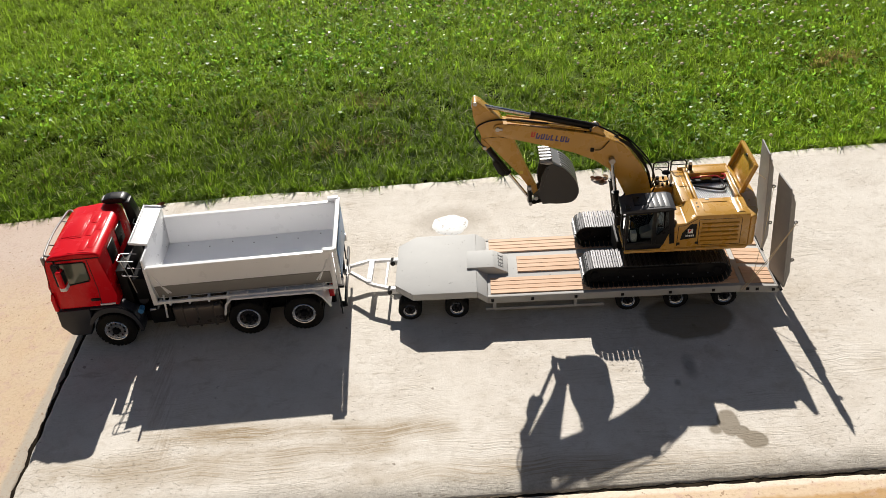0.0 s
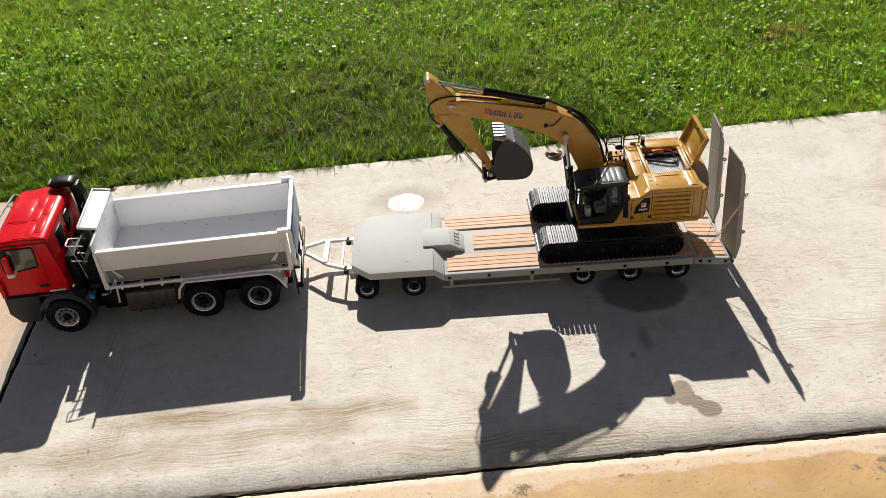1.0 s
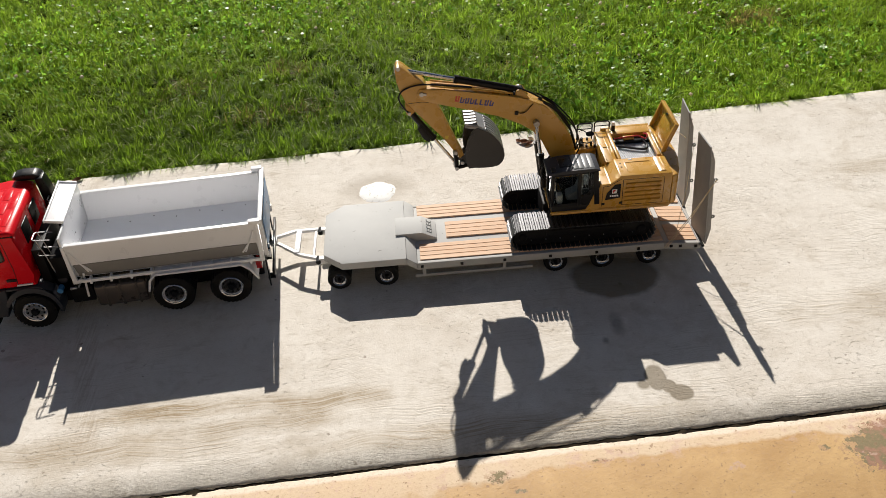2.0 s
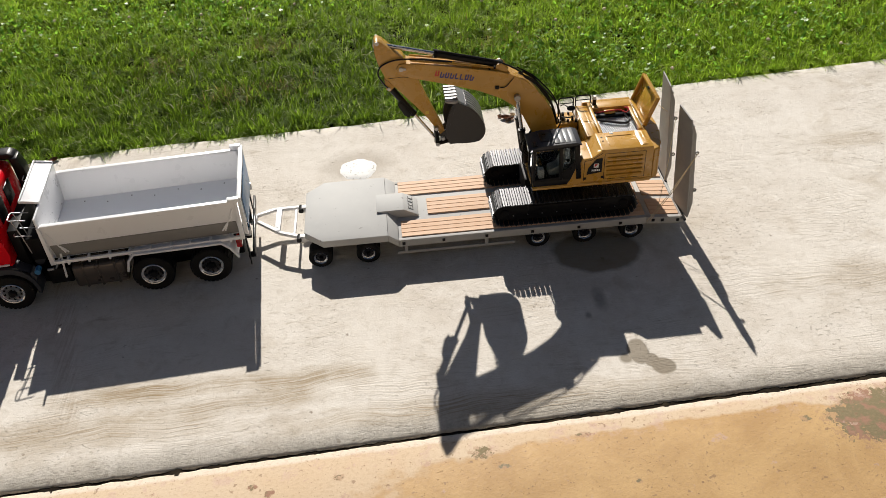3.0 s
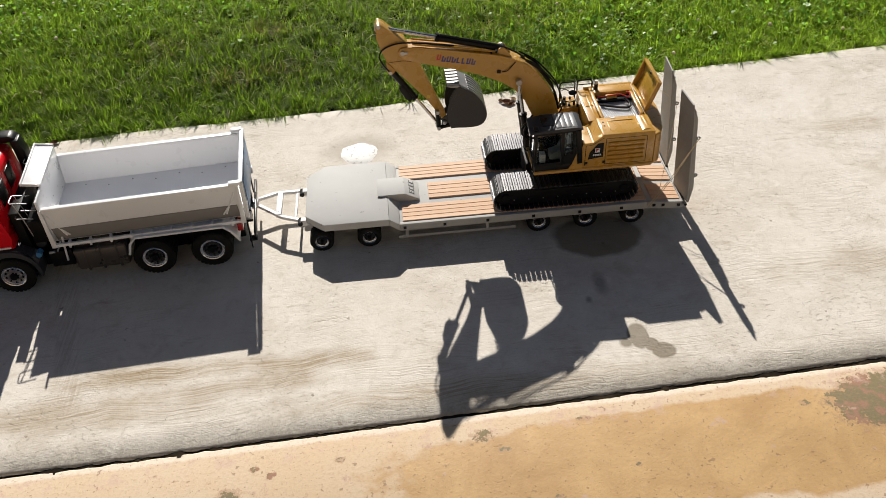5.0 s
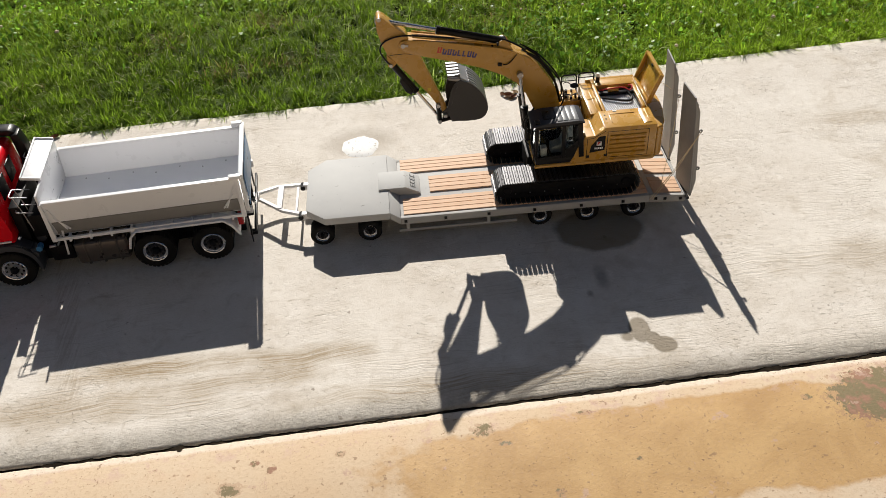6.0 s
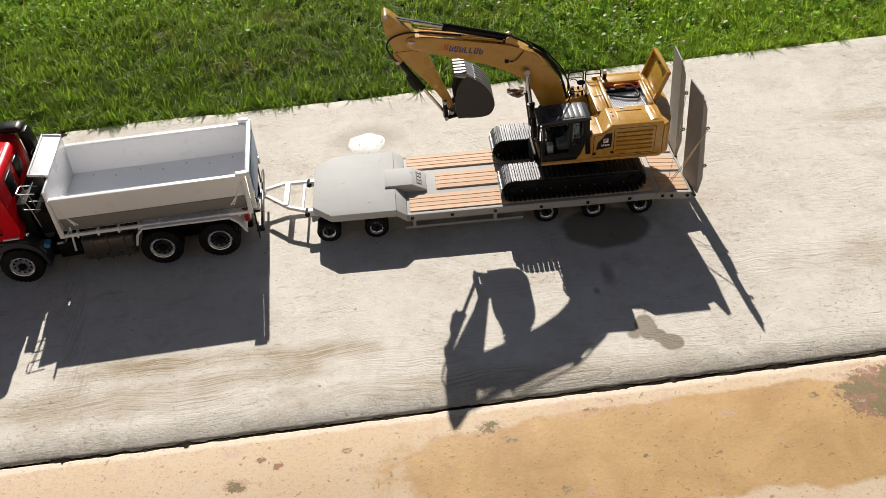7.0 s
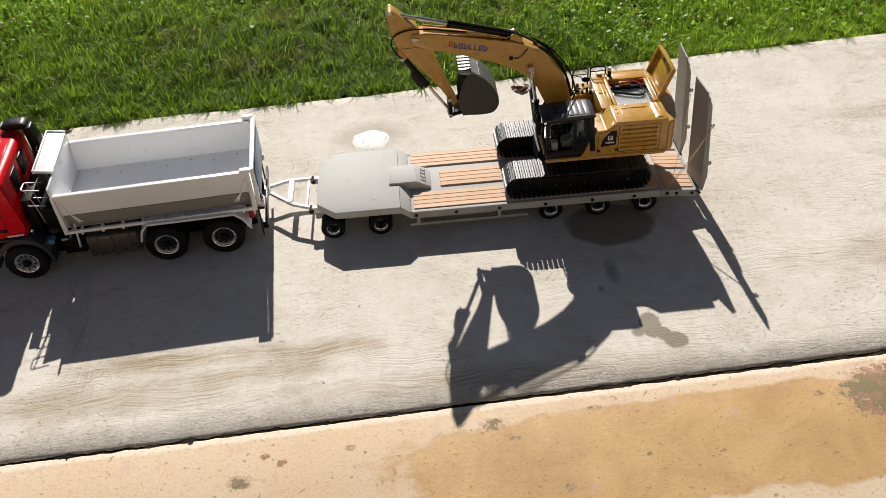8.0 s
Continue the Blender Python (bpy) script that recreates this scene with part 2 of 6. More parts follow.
def painted_slab_mat(name, wet):
    """Peach floor paint on concrete, flaking to grey and rose; a damp ochre area where wet is set."""
    k = Mat(name)
    sepn = k.node("ShaderNodeSeparateXYZ", 0, Vector=k.co).node
    X, Y = sepn.outputs[0], sepn.outputs[1]
    big = k.noise(3.0, 6.0, 0.6)
    mid = k.noise(17.0, 5.0, 0.65)
    fine = k.noise(150.0, 4.0, 0.7)
    col = k.mix(k.ramp(big, 0.35, 0.7), (0.55, 0.42, 0.285), (0.57, 0.465, 0.345))
    col = k.mix(k.ramp(mid, 0.5, 0.8, 0.0, 0.5), col, (0.55, 0.38, 0.24))
    rough = 0.75
    if wet:
        dx = k.math("DIVIDE", k.math("SUBTRACT", X, 0.72), 0.80)
        dy = k.math("DIVIDE", k.math("SUBTRACT", Y, k.math("MULTIPLY_ADD", X, 0.03, -0.722)), 0.102)
        p4 = k.math("ADD", k.math("POWER", k.math("ABSOLUTE", dx), 4.0), k.math("POWER", k.math("ABSOLUTE", dy), 4.0))
        p4 = k.math("ADD", k.math("POWER", p4, 0.25), k.math("MULTIPLY", k.math("SUBTRACT", k.noise(7.0, 5.0, 0.6), 0.5), 0.75))
        w = k.ramp(p4, 0.985, 0.93, 0.0, 1.0)
        col = k.mix(k.math("MULTIPLY", w, 0.9), col, k.mix(k.ramp(k.noise(6.5, 7.0, 0.7, None, 0.5), 0.36, 0.64), (0.50, 0.325, 0.145), (0.375, 0.225, 0.09)))
        rim = k.math("SUBTRACT", k.ramp(p4, 1.02, 0.97, 0.0, 1.0), k.ramp(p4, 0.95, 0.90, 0.0, 1.0))
        col = k.mix(k.math("MULTIPLY", rim, 0.35), col, (0.40, 0.24, 0.10))
        rough = k.ramp(w, 0.0, 1.0, 0.75, 0.5)

        def zone(cx, cy, a, b):
            ex = k.math("DIVIDE", k.math("SUBTRACT", X, cx), a)
            ey = k.math("DIVIDE", k.math("SUBTRACT", Y, cy), b)
            d = k.math("SQRT", k.math("ADD", k.math("MULTIPLY", ex, ex), k.math("MULTIPLY", ey, ey)))
            return k.ramp(d, 1.0, 0.35, 0.0, 1.0)

        z = k.math("MULTIPLY", zone(0.85, -0.640, 0.20, 0.10), 1.45)
        for s in ((0.112, -0.631, 0.040, 0.024), (0.144, -0.663, 0.022, 0.010), (-0.315, -0.70, 0.035, 0.025), (-0.25, -0.67, 0.02, 0.016), (-0.278, -0.653, 0.016, 0.012), (-0.133, -0.651, 0.02, 0.012), (0.218, -0.77, 0.014, 0.018), (0.675, -0.630, 0.016, 0.014), (0.29, -0.615, 0.03, 0.010), (0.36, -0.72, 0.010, 0.010)):
            z = k.math("MAXIMUM", z, k.math("MULTIPLY", zone(*s), 0.92))
        flake = k.ramp(k.math("ADD", k.math("MULTIPLY", z, 0.4), k.noise(80.0, 7.0, 0.72)), 0.825, 0.84, 0.0, 1.0)
        col = k.mix(k.ramp(k.math("ADD", k.math("MULTIPLY", z, 0.4), k.noise(70.0, 6.0, 0.7)), 0.77, 0.80, 0.0, 0.5), col, (0.35, 0.22, 0.14))
        col = k.mix(flake, col, k.mix(k.ramp(k.noise(30.0, 3.0), 0.50, 0.58), (0.20, 0.165, 0.095), (0.30, 0.175, 0.12)))
    # rose undercoat showing in a ragged strip beside the joint
    strip = k.math("SUBTRACT", k.math("MULTIPLY_ADD", X, 0.0435, -0.5935), Y)
    rose = k.math("MULTIPLY", k.ramp(strip, 0.055, 0.03, 0.0, 1.0), k.ramp(k.noise(34.0, 7.0, 0.75), 0.52, 0.60, 0.0, 0.6))
    col = k.mix(rose, col, (0.50, 0.36, 0.30))
    # worn pale lip along the joint
    line = k.math("SUBTRACT", k.math("MULTIPLY_ADD", X, 0.0435, -0.5935), Y)
    side = k.math("SUBTRACT", k.math("MULTIPLY_ADD", Y, -0.055, -0.9155), X)
    lip = k.ramp(k.math("MULTIPLY_ADD", mid, 0.014, line), 0.0185, 0.0125, 0.0, 0.85)
    if wet:
        col = k.mix(lip, col, (0.66, 0.58, 0.48))
    else:
        col = k.mix(k.ramp(Y, -0.02, 0.22, 0.0, 0.75), col, k.mix(k.ramp(big, 0.35, 0.65), (0.50, 0.40, 0.36), (0.55, 0.46, 0.41)))
        col = k.mix(k.ramp(k.math("MULTIPLY_ADD", mid, 0.016, side), 0.034, 0.024, 0.0, 0.85), col, (0.40, 0.365, 0.31))
    col = k.mix(k.ramp(k.noise(75.0, 2.0), 0.69, 0.72, 0.0, 0.6), col, (0.20, 0.13, 0.08))
    col = k.mix(k.ramp(k.noise(240.0, 2.0), 0.68, 0.72, 0.0, 0.5), col, (0.22, 0.14, 0.08))
    col = k.mix(k.ramp(k.noise(21.0, 7.0, 0.72), 0.645, 0.66, 0.0, 0.7), col, (0.46, 0.32, 0.25))
    col = k.mix(k.ramp(fine, 0.50, 0.72, 0.0, 0.40), col, (0.36, 0.24, 0.15))
    dots = k.ramp(k.noise(120.0, 4.0, 0.7), 0.62, 0.66, 0.0, 1.0)
    col = k.mix(k.math("MULTIPLY", dots, k.ramp(big, 0.42, 0.60, 0.15, 0.6) if wet else 0.12), col, (0.25, 0.155, 0.09))
    n = k.bump(k.math("MULTIPLY_ADD", dots, -0.4, k.math("MULTIPLY_ADD", mid, 0.1, fine)), 0.45, 0.0014)
    return k.done(col, rough, 0.0, n, spec=0.10)


def grass_mat(name, a, b, dry, dry_amount, spec=0.02):
    """Thin leaf: diffuse and light let through, each blade of its own tint."""
    k = Mat(name)
    rnd = k.node("ShaderNodeNewGeometry", 8)
    patch = k.noise(2.2, 3.0, 0.6)
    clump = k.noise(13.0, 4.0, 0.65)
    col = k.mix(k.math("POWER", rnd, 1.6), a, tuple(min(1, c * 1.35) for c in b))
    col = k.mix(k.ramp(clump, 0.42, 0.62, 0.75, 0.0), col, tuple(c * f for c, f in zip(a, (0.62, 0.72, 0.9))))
    col = k.mix(k.ramp(patch, 0.40, 0.66, 0.0, 0.35), col, tuple(c * f for c, f in zip(b, (1.05, 0.95, 1.2))))
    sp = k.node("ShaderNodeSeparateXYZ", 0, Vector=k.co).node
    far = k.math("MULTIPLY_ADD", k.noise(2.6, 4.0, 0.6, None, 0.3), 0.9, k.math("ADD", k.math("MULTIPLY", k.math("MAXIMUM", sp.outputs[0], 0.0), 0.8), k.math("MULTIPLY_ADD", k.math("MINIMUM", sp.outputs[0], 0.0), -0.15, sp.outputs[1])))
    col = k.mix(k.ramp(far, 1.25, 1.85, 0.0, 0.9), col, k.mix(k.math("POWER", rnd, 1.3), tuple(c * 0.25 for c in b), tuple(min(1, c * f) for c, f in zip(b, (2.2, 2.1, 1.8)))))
    # a darker stretch of lawn, its outline broken up by noise
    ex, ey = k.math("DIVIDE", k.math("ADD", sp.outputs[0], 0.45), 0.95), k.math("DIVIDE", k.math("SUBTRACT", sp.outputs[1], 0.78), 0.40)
    dark_area = k.math("SQRT", k.math("ADD", k.math("MULTIPLY", ex, ex), k.math("MULTIPLY", ey, ey)))
    col = k.mix(k.ramp(k.math("MULTIPLY_ADD", k.noise(4.0, 5.0, 0.65), 1.6, dark_area), 1.95, 1.15, 0.0, 0.48), col, tuple(c * 0.30 for c in b))
    r2 = k.math("FRACT", k.math("MULTIPLY", rnd, 37.7))
    col = k.mix(k.ramp(r2, 1.0 - dry_amount, 1.0 - dry_amount + 0.03, 0.0, 0.85), col, dry)
    k.done(col, 0.38, spec=spec)
    tr = k.t.nodes.new("ShaderNodeBsdfTranslucent")
    k.put(tr.inputs[0], k.mix(0.5, col, tuple(min(1, c * f) for c, f in zip(b, (1.45, 1.7, 0.8)))))
    mx = k.t.nodes.new("ShaderNodeMixShader")
    mx.inputs[0].default_value = 0.5
    k.t.links.new(k.b.outputs[0], mx.inputs[1])
    k.t.links.new(tr.outputs[0], mx.inputs[2])
    k.t.links.new(mx.outputs[0], k.t.nodes["Material Output"].inputs[0])
    return k.m


def soil_mat():
    k = Mat("soil_and_thatch")
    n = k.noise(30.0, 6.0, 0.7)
    # soil set near black, which puts the shade between blades into its colour
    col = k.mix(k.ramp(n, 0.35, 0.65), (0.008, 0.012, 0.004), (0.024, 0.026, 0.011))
    # short turf beyond the long grass
    sp = k.node("ShaderNodeSeparateXYZ", 0, Vector=k.co).node
    out = k.math("MAXIMUM", k.math("SUBTRACT", k.math("ABSOLUTE", k.math("ADD", sp.outputs[0], 0.25)), 2.33), k.math("SUBTRACT", sp.outputs[1], 2.52))
    turf = k.mix(k.ramp(k.noise(60.0, 6.0, 0.75), 0.35, 0.65), (0.02, 0.045, 0.008), (0.11, 0.18, 0.03))
    turf = k.mix(k.ramp(k.noise(1.1, 5.0, 0.6), 0.4, 0.65, 0.0, 0.5), turf, (0.14, 0.17, 0.045))
    col = k.mix(k.ramp(out, -0.02, 0.06), col, turf)
    return k.done(col, 0.95, 0.0, k.bump(n, 0.8, 0.01), spec=0.0)


def glass_mat(name, tint, rough=0.03):
    k = Mat(name)
    k.b.inputs["Transmission Weight"].default_value = 1.0
    k.b.inputs["IOR"].default_value = 1.25
    return k.done(tint, rough)


def wood_mat():
    """Varnished deck strips, grain along their length, each strip of its own tone."""
    k = Mat("varnished_strip_wood")
    rnd = k.node("ShaderNodeObjectInfo", 5)
    off = k.node("ShaderNodeCombineXYZ", X=k.math("MULTIPLY", rnd, 9.0), Y=k.math("MULTIPLY", rnd, 3.0), Z=0.0)
    co = k.node("ShaderNodeVectorMath", 0, {"operation": "ADD"}, i0=k.co, i1=off)
    g = k.noise(1.0, 6.0, 0.7, k.scaled(22, 700, 200, 0, co))
    col = k.mix(k.ramp(g, 0.3, 0.75), (0.70, 0.495, 0.345), (0.52, 0.33, 0.205))
    col = k.mix(0.45, col, k.mix(rnd, (0.54, 0.35, 0.225), (0.73, 0.53, 0.385)))
    return k.done(col, k.ramp(g, 0.3, 0.7, 0.6, 0.75), 0.0, k.bump(g, 0.2, 0.0004), spec=0.25)


M_CONC = concrete_mat()
M_PEACH = painted_slab_mat("peach_floor_paint", True)
M_LEFT = painted_slab_mat("faded_peach_floor_paint", False)
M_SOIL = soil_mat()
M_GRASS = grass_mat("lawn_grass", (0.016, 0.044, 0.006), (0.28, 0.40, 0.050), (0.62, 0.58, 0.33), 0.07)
M_THATCH = grass_mat("dry_grass", (0.15, 0.105, 0.05), (0.36, 0.27, 0.14), (0.15, 0.075, 0.04), 0.3)
M_CLOVER = grass_mat("clover_leaf", (0.07, 0.19, 0.02), (0.24, 0.42, 0.07), (0.16, 0.27, 0.06), 0.1, 0.2)
M_FLOWER = plain("clover_blossom", (0.78, 0.64, 0.46), 0.85, dirt=0.4, spec=0.1)
M_WOOD = wood_mat()
M_GREY = plain("grey_satin_paint", (0.43, 0.425, 0.41), 0.75, uneven=0.02, spec=0.2, dirt=0.10, dirt_color=(0.24, 0.22, 0.19), bump=0.04)


def deck_mat():
    """Pale grey deck paint, rubbed and scratched by use."""
    k = Mat("rubbed_grey_deck_paint")
    big = k.noise(9.0, 5.0, 0.6)
    scr = k.noise(1.0, 5.0, 0.7, k.scaled(30, 260, 20, 0.9))
    col = k.mix(k.ramp(big, 0.35, 0.7), (0.515, 0.515, 0.50), (0.475, 0.475, 0.465))
    col = k.mix(k.ramp(k.noise(26.0, 6.0, 0.7), 0.55, 0.72, 0.0, 0.3), col, (0.58, 0.575, 0.56))
    col = k.mix(k.ramp(k.math("MULTIPLY", scr, k.ramp(k.noise(7.0, 3.0), 0.45, 0.6, 0.7, 1.0)), 0.68, 0.72, 0.0, 0.5), col, (0.70, 0.70, 0.69))
    col = k.mix(k.ramp(k.noise(90.0, 3.0), 0.69, 0.72, 0.0, 0.55), col, (0.16, 0.15, 0.14))
    return k.done(col, k.ramp(k.noise(20.0, 4.0), 0.3, 0.7, 0.80, 0.90), 0.0, k.bump(big, 0.03, 0.0005), spec=0.08)


M_DECK = deck_mat()
M_RAMP = plain("dusty_grey_ramp_paint", (0.33, 0.325, 0.31), 0.6, dirt=0.55, dirt_color=(0.50, 0.48, 0.44), bump=0.08, grain=30.0)
# grey that puts the shaded look of the white body's lower fold into colour
M_FOLD_SHADE = plain("fold_shade_grey", (0.25, 0.24, 0.225), 0.45, dirt=0.12, bump=0.03)
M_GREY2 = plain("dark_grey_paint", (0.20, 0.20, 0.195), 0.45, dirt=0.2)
M_WHITE = plain("white_gloss_paint", (0.83, 0.83, 0.84), 0.33, dirt=0.03, dirt_color=(0.45, 0.42, 0.38), bump=0.02, coat=0.3, speck=0.03)
M_RED = plain("red_gloss_paint", (0.64, 0.005, 0.012), 0.26, spec=0.12, speck=0.0, uneven=0.03, dirt=0.0, dirt_color=(0.35, 0.01, 0.01), bump=0.03, coat=0.22)
M_BLACK = plain("black_plastic", (0.008, 0.008, 0.009), 0.34, dirt=0.03, spec=0.22)
M_ANTHR = plain("anthracite_plastic", (0.040, 0.042, 0.050), 0.5, dirt=0.2, spec=0.25)
M_RUBBER = plain("tyre_rubber", (0.009, 0.0088, 0.0085), 0.75, dirt=0.15, spec=0.2, grain=90.0)
M_RIM = plain("polished_rim", (0.92, 0.92, 0.93), 0.2, 0.75, dirt=0.1, bump=0.05)
M_CHROME = plain("bright_steel", (0.62, 0.62, 0.63), 0.24, 1.0, dirt=0.08, bump=0.05)
M_STEEL = plain("brushed_steel", (0.42, 0.42, 0.43), 0.38, 1.0, dirt=0.15)
M_TRACK = plain("black_steel_shoe", (0.10, 0.10, 0.104), 0.40, 0.85, dirt=0.15, dirt_color=(0.02, 0.02, 0.02), piece=0.4)
M_FRAME = plain("black_painted_steel", (0.005, 0.005, 0.006), 0.5, dirt=0.04, spec=0.15)
M_ORANGE = plain("ochre_machine_paint", (0.50, 0.27, 0.042), 0.30, dirt=0.12, dirt_color=(0.25, 0.135, 0.03), bump=0.03, coat=0.45)
# bucket steel in two tones: darker for the plates turned from the sun
M_BUCKET_SHADE = plain("worn_steel_shaded", (0.045, 0.045, 0.047), 0.42, 0.3, dirt=0.3, dirt_color=(0.06, 0.055, 0.05))
# and paler for the sunlit shell, strips and teeth
M_BUCKET_LIT = plain("worn_steel_lit", (0.30, 0.30, 0.305), 0.45, 0.7, dirt=0.45, dirt_color=(0.12, 0.115, 0.11))
M_TANK = plain("dark_bronze_tank", (0.12, 0.10, 0.085), 0.32, 0.6, dirt=0.2)
M_DISH = plain("shaded_wheel_dish", (0.055, 0.055, 0.06), 0.4, 0.5, dirt=0.2)
M_PLATE = plain("tread_plate", (0.62, 0.63, 0.66), 0.42, 0.5, dirt=0.1)
M_FLOOR = plain("white_floor_plate", (0.90, 0.905, 0.93), 0.34, 0.22, dirt=0.0, bump=0.0, coat=0.6, speck=0.0, uneven=0.01)
M_GAP = plain("dark_red_seam", (0.10, 0.004, 0.006), 0.5, dirt=0.0)
M_ROOFRIB = plain("grey_roof_plastic", (0.17, 0.175, 0.18), 0.36, dirt=0.1, coat=0.2)
M_BLUE = plain("blue_sticker", (0.035, 0.045, 0.22), 0.4, dirt=0.05)
M_REDST = plain("red_sticker", (0.55, 0.03, 0.03), 0.4, dirt=0.05)
M_WHST = plain("white_sticker", (0.75, 0.75, 0.75), 0.4, dirt=0.05)
M_GLASS = glass_mat("tinted_glass", (0.74, 0.80, 0.80))
M_DKGLASS = plain("smoked_pane", (0.13, 0.145, 0.11), 0.07, dirt=0.1, speck=0.0, bump=0.0, uneven=0.02, coat=0.6)
M_ROPE = plain("braided_rope", (0.66, 0.54, 0.34), 0.9, dirt=0.3)
M_LEAF = plain("dead_leaf", (0.22, 0.095, 0.04), 0.8, dirt=0.5, dirt_color=(0.06, 0.03, 0.015))
M_LEAF2 = plain("straw_leaf", (0.42, 0.30, 0.17), 0.8, dirt=0.4, dirt_color=(0.16, 0.09, 0.05))
M_CYAN = plain("blue_fitting", (0.05, 0.20, 0.42), 0.35, dirt=0.05)
M_LAMP = plain("red_lamp_lens", (0.35, 0.01, 0.01), 0.15, dirt=0.02, coat=0.5)


# ---- ground and slabs ----
EDGE = [(-6.0, -0.6), (-1.9, 0.27), (-1.31, 0.386), (-1.01, 0.43), (-0.70, 0.459), (-0.24, 0.474), (0.22, 0.499), (0.53, 0.525), (1.10, 0.560), (1.35, 0.576), (6.0, 0.9)]


def lawn_edge(x):
    xs, ys = zip(*EDGE)
    return float(np.interp(x, xs, ys)) + 0.005 * noise.noise((x * 6, 0, 0)) + 0.003 * noise.noise((x * 25, 3, 0))


def joint_y(x):
    return -0.582 + 0.0435 * x + 0.004 * noise.noise((x * 3, 7, 0)) + 0.0020 * noise.noise((x * 28, 9, 0)) + 0.0012 * noise.noise((x * 90, 5, 0))


def joint_x(y):
    return -0.9055 - 0.055 * (y + 0.0) + 0.004 * noise.noise((4, y * 4, 0)) + 0.003 * noise.noise((2, y * 24, 0)) + 0.0022 * noise.noise((6, y * 85, 0))


def slab(name, mat, left, right, near, far, label, category, top=0.0, cols=320, round_r=0.004, thick=0.10, top_drop=0.0):
    """One cast slab: a sheet with rounded, slightly ragged lips and solid sides. left/right give x for a y, near/far give y for an x."""
    bm = B()
    prof = [(0.0, -thick), (0.0, -round_r), (0.3 * round_r, -0.3 * round_r), (round_r, 0.0)]
    front = [(0.0, -thick), (0.0, top_drop - 0.003), (0.0015, top_drop), (0.006, top_drop * 0.80), (0.014, top_drop * 0.50), (0.024, top_drop * 0.24), (0.038, top_drop * 0.06), (0.05, 0.0)] if top_drop else prof
    inner = [i / 60 for i in range(4, 59)]
    rows = [("n", d, z) for d, z in front] + [("m", s, 0.0) for s in inner] + [("f", d, z) for d, z in prof[::-1]]
    cl = [("l", d, z) for d, z in prof] + [("m", i / cols, 0.0) for i in range(1, cols)] + [("r", d, z) for d, z in prof[::-1]]
    grid = []
    for rk, rv, rz in rows:
        line = []
        for ck, cv, cz in cl:
            x = 0.0
            y = 0.0
            for _ in range(3):
                xl, xr = left(y), right(y)
                x = xl + cv if ck == "l" else xr - cv if ck == "r" else xl + (xr - xl) * cv
                yn, yf = near(x), far(x)
                y = yn + rv if rk == "n" else yf - rv if rk == "f" else yn + (yf - yn) * rv
            line.append(bm.verts.new((x, y, top + min(rz, cz))))
        grid.append(line)
    for a, b in zip(grid, grid[1:]):
        for i in range(len(a) - 1):
            bm.faces.new((a[i], a[i + 1], b[i + 1], b[i]))
    ob = new(name, mesh_of(name, bm, mat, 60))
    return tagged(ob, label, category, kind="structure")


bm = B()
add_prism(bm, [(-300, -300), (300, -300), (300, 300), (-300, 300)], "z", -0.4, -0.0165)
tagged(new("ground", mesh_of("ground", bm, M_SOIL)), "soil darkened for shade between blades, and short turf", "ground", kind="structure")

# unseen wall added behind the viewer to throw warm fill on near faces
M_WALL = plain("brown_bounce_wall", (0.16, 0.13, 0.10), 0.9, dirt=0.15, grain=20.0, bump=0.3)
tagged(new("wall_unseen_bounce", mesh_of("wall_unseen_bounce", add_box(B(), -5.0, 5.0, -4.75, -4.5, -0.05, 2.9, 0.01), M_WALL)), "unseen plain brown wall added to bounce light", "wall", kind="structure")

# dark compressed filler in the joints
M_FILL = plain("tarred_joint_filler", (0.020, 0.016, 0.012), 0.95, dirt=0.7, dirt_color=(0.13, 0.10, 0.065), bump=1.0, spec=0.0)


def filler(name, path, half, low):
    bm = B()
    L = []
    for i, (x, y) in enumerate(path):
        z = low + 0.0032 * noise.noise((x * 30, y * 30, 2)) + 0.002 * noise.noise((x * 140, y * 140, 6))
        dx, dy = (path[min(i + 1, len(path) - 1)][j] - path[max(i - 1, 0)][j] for j in (0, 1))
        d = math.hypot(dx, dy)
        nx, ny = -dy / d * half, dx / d * half
        L.append([bm.verts.new(p) for p in ((x - nx, y - ny, -0.03), (x - nx, y - ny, z), (x + nx, y + ny, z), (x + nx, y + ny, -0.03))])
    for a, b in zip(L, L[1:]):
        for j in range(3):
            bm.faces.new((a[j], a[j + 1], b[j + 1], b[j]))
    tagged(new(name, mesh_of(name, bm, M_FILL)), "dark dirt-filled joint between the slabs", "expansion joint", kind="structure")


filler("trim_front_joint", [(x, joint_y(x) - 0.0042) for x in [-3.3 + 0.005 * i for i in range(1280)]], 0.0082, -0.0094)
filler("trim_side_joint", [(joint_x(y) - 0.0034, y) for y in [-0.62 + 0.005 * i for i in range(208)]], 0.0060, -0.0035)

slab("pavement_driveway", M_CONC, joint_x, lambda y: 3.2, joint_y, lawn_edge, "pale broom-finished concrete driveway strip with damp spots", "driveway", 0.0, 640, 0.004, 0.10, -0.0062)
slab("pavement_side", M_LEFT, lambda y: -3.4, lambda y: joint_x(y) - 0.0062 - 0.0022 * noise.noise((5, y * 38, 1)), joint_y, lawn_edge, "faded peach-painted concrete slab beside the driveway joint", "concrete slab", -0.002, 120)
slab("pavement_front", M_PEACH, lambda y: -3.4, lambda y: 3.2, lambda x: -4.5, lambda x: joint_y(x) - 0.0054 - 0.004 * min(max(x, 0.0), 1.0) - 0.002 * noise.noise((x * 45, 1, 4)), "peach-painted concrete slab with a damp ochre area and flaking paint", "concrete slab", -0.0072, 640)


